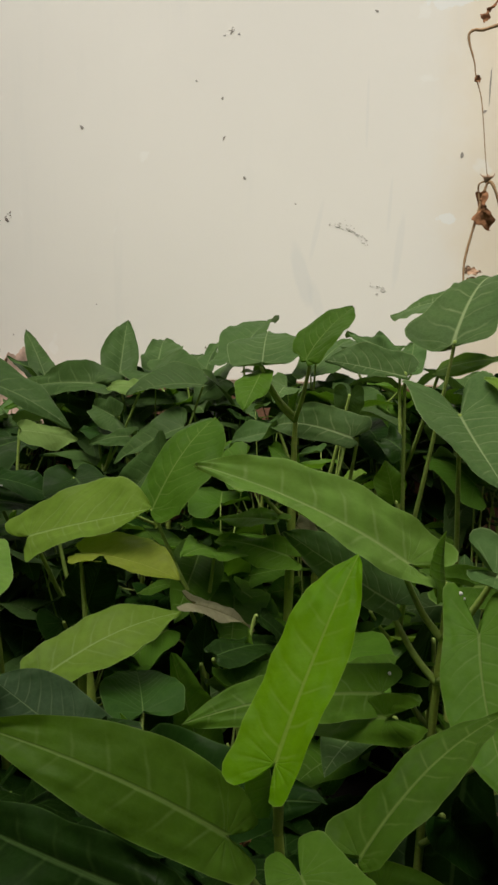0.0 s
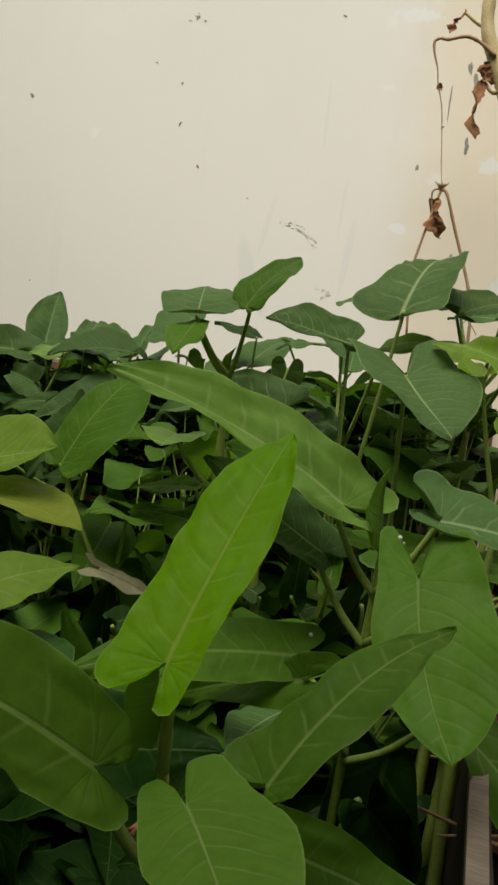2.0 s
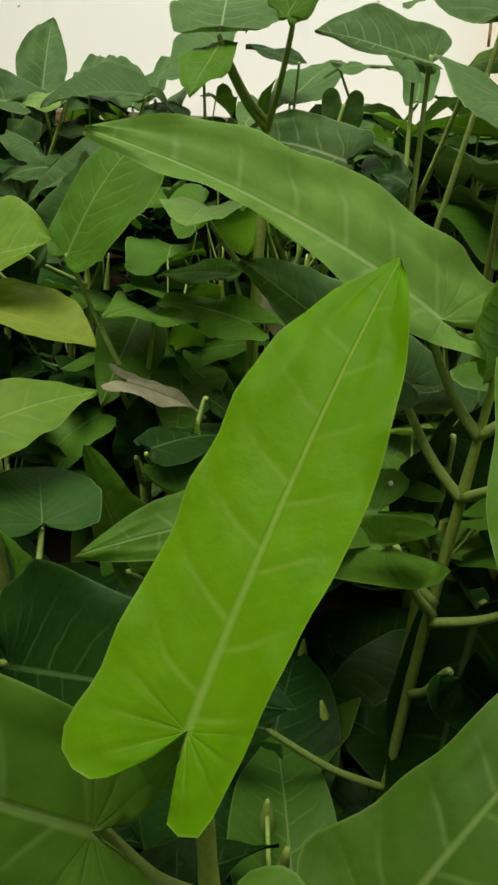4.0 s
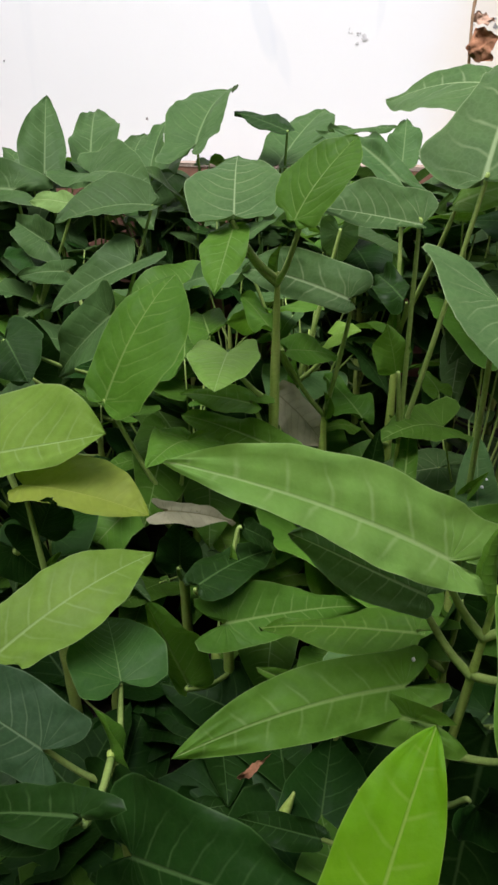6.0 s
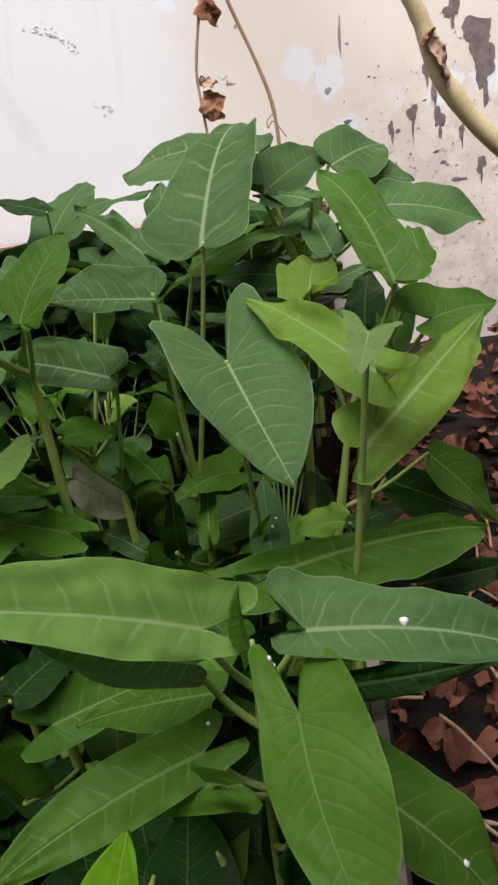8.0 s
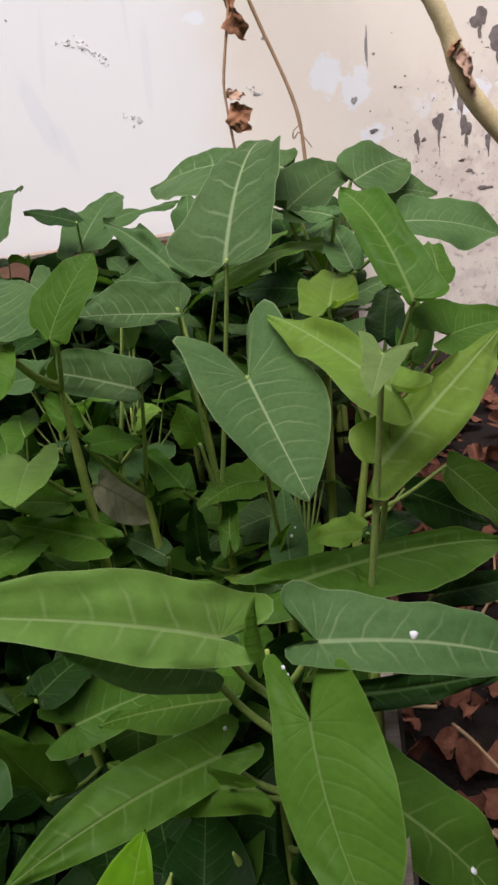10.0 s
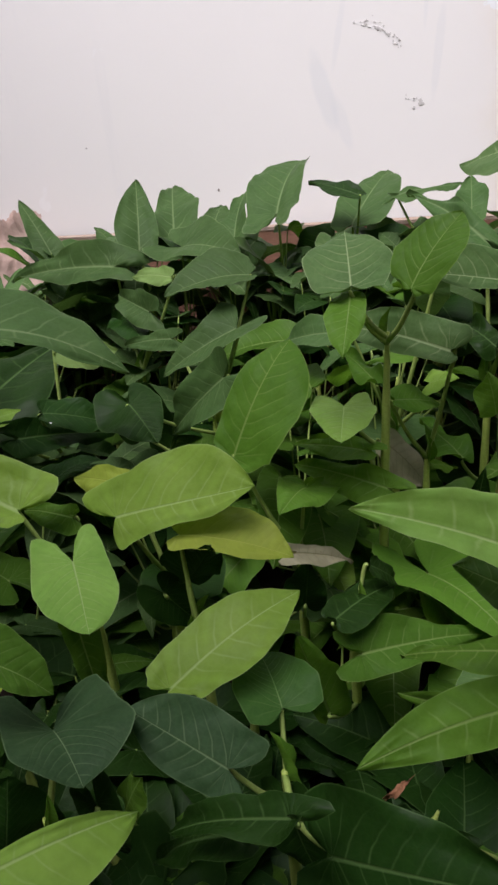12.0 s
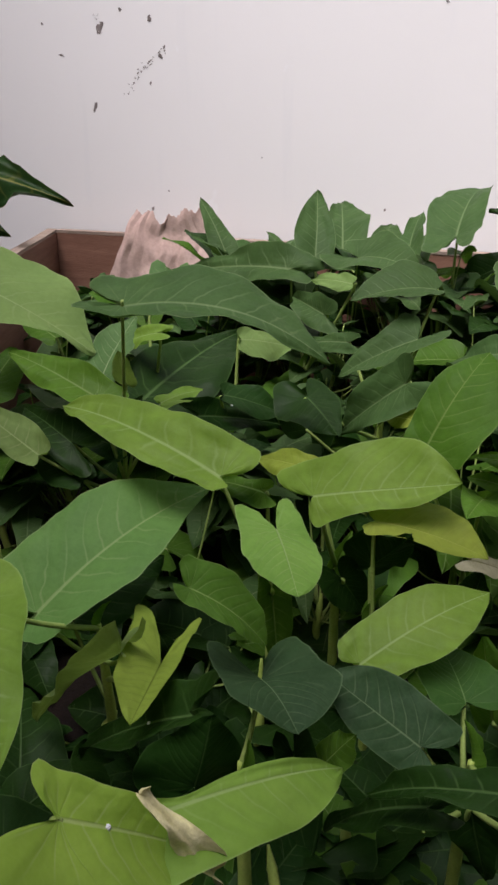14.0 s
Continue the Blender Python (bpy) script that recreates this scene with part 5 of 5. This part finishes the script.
# the back row stands close together
BACK = []
for k in range(12):
    BACK.append(plant(-0.40 + 0.062 * k + rng.uniform(-0.015, 0.015), rng.uniform(0.34, 0.50), 0.84 + rng.uniform(0, 0.05), (rng.uniform(-0.01, 0.01), rng.uniform(-0.01, 0.01)), False, "crowded water spinach plant before the back board"))
for root, foot, top in BACK:
    for k in range(20):
        a = rng.uniform(0, 2 * math.pi)
        out = rng.uniform(0.0, 0.05)
        x, y = top.x + math.cos(a) * out, min(0.53, top.y + math.sin(a) * out)
        z = rng.uniform(0.80, 0.938)
        size = rng.uniform(0.55, 0.95)
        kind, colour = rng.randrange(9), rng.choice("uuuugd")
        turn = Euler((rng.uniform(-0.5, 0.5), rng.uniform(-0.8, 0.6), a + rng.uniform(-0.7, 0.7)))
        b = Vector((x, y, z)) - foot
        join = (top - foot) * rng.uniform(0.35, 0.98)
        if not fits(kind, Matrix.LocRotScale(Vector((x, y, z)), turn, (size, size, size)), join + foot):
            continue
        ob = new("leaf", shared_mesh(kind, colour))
        ob.parent = root
        ob.matrix_basis = Matrix.LocRotScale(b, turn, (size, size, size))
        tube("petiole", [b, b.lerp(join, 0.5) + Vector((0, 0, -0.006)), join], [0.0008, 0.0010, 0.0012], PETIOLE, root, sides=5)


# ---- dry vine, branch and withered leaves before the wall ----
def crumpled(name, base, tip, roll, half, material, seed, label, category="dead leaf", parent=None, curl=1.0, kind="oval", twist=1.2, crease=1.0):
    """A dried leaf, curled and puckered."""
    length = (Vector(tip) - Vector(base)).length
    verts, faces, uvs = blade(kind, length, half, half * 0.9, 0.10, 0.35, 0.25 * curl, 0.10, twist, seed, 24, 7)
    m = blade_frame(base, tip, roll)
    out = []
    for v in verts:
        w = Vector((v[0], -v[1], v[2]))
        k = 1 / max(half, 0.004)
        w.z += crease * half * (0.55 * noise.noise(Vector((v[0] * k * 1.1, v[1] * k * 1.1, seed))) + 0.35 * noise.noise(Vector((v[0] * k * 2.9, v[1] * k * 2.9, seed + 3))))
        w.y += crease * half * 0.5 * noise.noise(Vector((v[0] * k * 1.4, v[1] * k, seed + 9)))
        w.x += crease * half * 0.3 * noise.noise(Vector((v[0] * k * 1.8, v[1] * k * 1.8, seed + 5)))
        out.append(m @ w)
    ob = mesh_object(name, out, [f[::-1] for f in faces], material, parent, label)
    if parent is None:
        tagged(ob, label, category)
    return ob


VY = 0.47
vine = tagged(new("dry_vine"), "dead brown climbing vine hanging before the wall", "vine")
tube("shoot", [(0.188, VY, 1.00), (0.184, VY, 1.072), (0.186, VY, 1.10), (0.198, VY, 1.152), (0.206, VY, 1.184), (0.209, VY, 1.190), (0.216, VY - 0.004, 1.183), (0.232, VY, 1.140), (0.256, VY, 1.075), (0.265, VY, 1.035), (0.267, VY, 0.98)],
     [0.0016, 0.0016, 0.0017, 0.0018, 0.0019, 0.0020, 0.0020, 0.0019], TWIG, vine, knots=0.3, seed=3)
tube("tendril", [(0.208, VY, 1.190), (0.203, VY, 1.225), (0.199, VY, 1.26), (0.194, VY, 1.295), (0.186, VY, 1.322), (0.183, VY, 1.34), (0.176, VY, 1.362), (0.175, VY, 1.374), (0.182, VY, 1.378), (0.192, VY, 1.377), (0.214, VY, 1.381), (0.232, VY, 1.374), (0.252, VY, 1.358)],
     [0.0005, 0.0006, 0.0007, 0.0010, 0.0018, 0.0020, 0.0024, 0.0028], TWIG, vine, knots=0.35, seed=4)
tube("tendril", [(0.264, VY, 1.036), (0.256, VY - 0.004, 1.030), (0.256, VY, 1.022), (0.262, VY, 1.028), (0.268, VY, 1.022), (0.276, VY, 1.010)], [0.0007, 0.0008, 0.0007], TWIG, vine, seed=5)
tube("tendril", [(0.206, VY, 1.192), (0.198, VY - 0.003, 1.188), (0.197, VY, 1.18), (0.200, VY, 1.16)], [0.0012, 0.0012, 0.0008], TWIG, vine, seed=6)
for k in range(7):
    tube("tendril", [(0.206, VY, 1.190), (0.206 - 0.004 + 0.002 * k, VY - 0.004, 1.196), (0.198 + 0.003 * k, VY - 0.002, 1.200 - 0.002 * (k % 3))], [0.0012, 0.0009, 0.0005], DRY_PALE, vine, seed=60 + k)
crumpled("withered_leaf", (0.202, VY, 1.176), (0.214, VY - 0.004, 1.128), 80, 0.010, DRY, 31, "brown shrivelled leaf on the vine", parent=vine)
crumpled("withered_leaf", (0.190, VY, 1.066), (0.206, VY - 0.006, 1.036), 70, 0.014, DRY, 33, "brown curled leaf on the vine", parent=vine, curl=1.6)
crumpled("withered_leaf", (0.186, VY, 1.078), (0.208, VY - 0.004, 1.074), 60, 0.006, DRY_PALE, 35, "brown shrivelled leaf on the vine", parent=vine)
crumpled("withered_leaf", (0.186, VY, 1.321), (0.192, VY, 1.313), 60, 0.004, DRY, 36, parent=vine, label="brown leaf scrap")

crumpled("dry_leaf", Vector((-0.0976, -0.3619, 0.8300)) - edge_plant[1], Vector((-0.0741, -0.3420, 0.7657)) - edge_plant[1], -14, 0.0052, DRY_RIM, 51, "dried tan leaf rim", parent=edge_plant[0], curl=0.5, twist=0.0, crease=0.4)
crumpled("dry_leaf", Vector((0.0670, -0.1520, 0.665)) - sheath_plant[1], Vector((0.0850, -0.1480, 0.6860)) - sheath_plant[1], 30, 0.0022, DRY, 52, "withered brown leaf sheath", parent=sheath_plant[0], curl=0.6)

branch = tagged(new("bare_branch"), "thick yellowish bare branch with withered leaves", "branch")
BY = 0.48
tube("limb", [(0.244, BY, 1.56), (0.240, BY, 1.47), (0.236, BY, 1.43), (0.240, BY, 1.39), (0.262, BY, 1.335), (0.285, BY, 1.29), (0.345, BY, 1.22), (0.408, BY, 1.158), (0.437, BY, 1.105), (0.452, BY, 1.06), (0.470, BY, 1.03), (0.512, BY, 0.98), (0.60, BY, 0.90), (0.70, BY, 0.80), (0.74, BY, 0.60)],
     [0.0075, 0.0085, 0.009, 0.0095, 0.010, 0.0115, 0.012, 0.014], BRANCH, branch, knots=0.12, seed=8, sides=10)
tube("side_shoot", [(0.240, BY, 1.395), (0.226, BY, 1.402), (0.208, BY, 1.415)], [0.0032, 0.0026, 0.0018], BRANCH, branch, knots=0.3, seed=9)
tube("side_shoot", [(0.268, BY, 1.325), (0.256, BY, 1.318), (0.243, BY, 1.330)], [0.0034, 0.0030, 0.0022], BRANCH, branch, knots=0.3, seed=10)
tube("side_shoot", [(0.264, BY, 1.33), (0.275, BY, 1.345), (0.284, BY, 1.342)], [0.0024, 0.0018, 0.0012], BRANCH, branch, knots=0.3, seed=11)
tube("side_shoot", [(0.262, BY, 1.365), (0.268, BY, 1.385), (0.264, BY, 1.392)], [0.0020, 0.0016, 0.0010], BRANCH, branch, knots=0.3, seed=12)
crumpled("withered_leaf", (0.210, BY, 1.414), (0.192, BY - 0.004, 1.388), 50, 0.009, DRY, 41, "brown curled leaf on the branch", parent=branch)
crumpled("withered_leaf", (0.244, BY, 1.330), (0.240, BY - 0.006, 1.258), 65, 0.0055, DRY, 43, "tan dangling curled leaf", parent=branch)
crumpled("withered_leaf", (0.240, BY, 1.352), (0.253, BY, 1.328), 75, 0.009, DRY, 45, "brown curled leaf on the branch", parent=branch)
crumpled("withered_leaf", (0.448, BY - 0.012, 1.095), (0.432, BY - 0.014, 1.082), 60, 0.008, DRY, 47, "tan leaf scrap on the branch", parent=branch)
crumpled("sheath", (0.446, BY - 0.011, 1.085), (0.462, BY - 0.013, 1.035), 20, 0.009, DRY_PALE, 48, "papery brown leaf sheath", parent=branch)

# ---- crumpled cardboard leaning on the back board ----
def cardboard():
    nx, nz = 160, 20
    verts, faces = [], []
    for j in range(nz + 1):
        for i in range(nx + 1):
            fx, fz = i / nx, j / nz
            ragged = 0.022 * noise.noise(Vector((fx * 4.6, 0, 1))) + 0.006 * noise.noise(Vector((fx * 23, 3, 1)))
            dip = -0.022 * math.exp(-((fx - 0.36) / 0.10) ** 2) + 0.014 * (abs((fx * 2.2 + 0.3) % 1 - 0.5) - 0.25)
            top = 0.962 + ragged + dip
            low = 0.800
            fold = fx * 2.4 + 0.9 * (fx - 0.5) * (1 - fz) + 0.12 * noise.noise(Vector((fz * 3, fx * 2, 4)))
            pleat = abs((fold % 1) * 2 - 1)
            small = abs(((fx * 8.6 + 0.7 * fz + 0.2 * noise.noise(Vector((fz * 5, fx * 5, 6)))) % 1) * 2 - 1)
            x = -0.668 + 0.185 * fx + 0.11 * (0.5 - fz) * (fx - 0.72) + 0.008 * noise.noise(Vector((fx * 2, fz * 4, 3)))
            z = low + (top - low) * fz
            y = 0.556 - 0.020 * (1 - fz) - 0.013 * pleat * (0.6 + 0.8 * noise.noise(Vector((fx * 3, fz * 2, 9)))) - 0.0018 * small + 0.010 * noise.noise(Vector((fx * 3, fz * 3.5, 14)))
            y = min(y, 0.573 if z < 0.92 else 0.612)
            verts.append((x, y, z))
    for j in range(nz):
        for i in range(nx):
            a = j * (nx + 1) + i
            faces.append((a, a + 1, a + nx + 2, a + nx + 1))
    ob = mesh_object("cardboard_sheet", verts, faces, CARD, smooth=False)
    thick = ob.modifiers.new("thickness", "SOLIDIFY")
    thick.thickness, thick.offset = 0.0016, 0
    tagged(ob, "crumpled pinkish corrugated cardboard leaning on the planter", "cardboard")


cardboard()

# ---- broad leaved plant beyond the planter's side ----
broad = tagged(new("broad_leaved_plant"), "dark broad leaved plant with yellowed leaf edges", "plant")
tube("stem", [(-1.06, 0.36, 0.59), (-1.05, 0.36, 0.85), (-1.03, 0.35, 1.0), (-1.0, 0.35, 1.045)], [0.009, 0.008, 0.006, 0.004], STEM, broad, seed=71)


def broad_leaf(base, tip, roll, left, right, bend, seed):
    length = (Vector(tip) - Vector(base)).length
    verts, faces, uvs = blade("oval", length, left, right, bend, -0.2, 0.7, 0.09, 0.4, seed, 40, 8)
    m = blade_frame(base, tip, roll)
    verts = [(v[0], v[1] * (1 + 0.35 * noise.noise(Vector((v[0] * 38, seed, v[1] > 0)))), v[2] - 0.25 * max(0, v[0] / length - 0.45) ** 2 * length) for v in verts]
    mesh_object("leaf", [m @ Vector((v[0], -v[1], v[2])) for v in verts], [f[::-1] for f in faces], LEAF["n"], broad, uvs=uvs)


broad_leaf((-0.985, 0.35, 1.04), (-0.627, 0.35, 0.996), 30, 0.045, 0.05, 0.06, 72)
broad_leaf((-1.01, 0.33, 1.03), (-0.705, 0.31, 0.955), 20, 0.04, 0.04, 0.05, 73)
broad_leaf((-1.03, 0.33, 0.97), (-0.69, 0.31, 0.915), 10, 0.03, 0.03, 0.05, 74)

# ---- dead leaves and twigs on the ground beside the planter ----
rng = random.Random(77)


def litter_heap():
    verts, faces = [], []
    for k in range(1100):
        y = rng.uniform(-0.45, 0.54)
        x = 0.255 + max(0, 0.118 * y) + 0.48 * rng.random() ** 1.4
        z = 0.692 + rng.uniform(0, 0.026)
        size = rng.uniform(0.010, 0.027)
        v, f, _ = blade(rng.choice(("oval", "heart", "lance")), size, size * 0.36, size * 0.32, rng.uniform(-0.1, 0.25), rng.uniform(-0.6, 0.9), rng.uniform(-0.8, 0.8), 0.14, rng.uniform(-1.5, 1.5), 3000 + k, 10, 3)
        m = Matrix.LocRotScale((x, y, z), Euler((rng.uniform(-0.9, 0.9), rng.uniform(-0.7, 0.7), rng.uniform(0, 6.3))), None)
        n = len(verts)
        verts += [m @ Vector(q) for q in v]
        faces += [tuple(n + i for i in q) for q in f]
    tagged(mesh_object("leaf_litter", verts, faces, LITTER), "brown dry leaf litter on dark soil", "leaf litter", kind="stuff")


litter_heap()
for k in range(16):
    x, y = rng.uniform(0.268, 0.45), rng.uniform(-0.30, 0.06)
    a, size = rng.uniform(0, 6.3), rng.uniform(0.025, 0.048)
    crumpled("dry_leaf", (x, y, 0.712), (x + math.cos(a) * size, y + math.sin(a) * size, 0.712 + rng.uniform(-0.006, 0.012)), rng.uniform(-30, 30), size * 0.30, DRY if k % 3 == 0 else LITTER, 500 + k, "crisp brown fallen leaf on the litter", "dead leaf", curl=rng.uniform(1.2, 2.6), kind=rng.choice(("oval", "heart")))
for k in range(26):
    x, y = rng.uniform(0.27, 0.45), rng.uniform(-0.34, 0.06)
    a, size = rng.uniform(0, 6.3), rng.uniform(0.04, 0.10)
    p = [(x, y, 0.712), (x + math.cos(a) * size * 0.5, y + math.sin(a) * size * 0.5, 0.712 + rng.uniform(0.004, 0.016)), (x + math.cos(a + 0.2) * size, y + math.sin(a + 0.2) * size, 0.710 + rng.uniform(0, 0.02))]
    tagged(tube("twig", p, [0.0012, 0.001, 0.0007], TWIG, knots=0.3, seed=k), "thin dry twig lying on the leaf litter", "twig", "twigs on the litter")


def pebble(x, y, z, r, seed):
    bm = bmesh.new()
    bmesh.ops.create_icosphere(bm, subdivisions=2, radius=r)
    for v in bm.verts:
        v.co *= 1 + 0.35 * noise.noise(v.co / r * 0.9 + Vector((seed, 0, 0)))
        v.co.z *= 0.7
    ob = part("pebble", bm, DROP, None, smooth=True)
    ob.location = (x, y, z)
    tagged(ob, "small white pebble on the dark soil", "pebble")


pebble(0.306, 0.155, 0.712, 0.006, 4)


# ---- white droppings on some leaves ----
def dropping(x, y, z, r, seed):
    """A small dried white splash lying on the leaf nearest to the place."""
    p = Vector((x, y, z))
    at, face, _, _ = LEAF_TREE.find_nearest(p)
    face = face if face.z > 0 else -face
    bm = bmesh.new()
    bmesh.ops.create_icosphere(bm, subdivisions=2, radius=r)
    for v in bm.verts:
        v.co *= 1 + 0.5 * noise.noise(v.co / r * 1.1 + Vector((seed, 0, 0)))
        v.co.z *= 0.5
    ob = part("bird_dropping", bm, DROP, None, smooth=True)
    ob.location = at + face * 0.0003
    ob.rotation_euler = face.to_track_quat("Z", "Y").to_euler()
    tagged(ob, "small dried white bird dropping on a leaf", "dropping", "droppings on leaves")


for k, (x, y, z, r) in enumerate([(0.1546, -0.1794, 0.804, 0.0010), (0.2434, -0.1998, 0.8663, 0.0018), (0.253, -0.224, 0.747, 0.0018), (-0.1056, -0.3719, 0.8206, 0.0012), (-0.164, -0.238, 0.728, 0.0014), (0.197, -0.012, 0.798, 0.0012),
                                  (0.200, -0.005, 0.800, 0.0008), (0.1888, -0.2041, 0.8611, 0.0010), (0.1895, -0.2075, 0.8605, 0.0007), (-0.237, 0.041, 0.833, 0.0012)]):
    dropping(x, y, z, r, k)
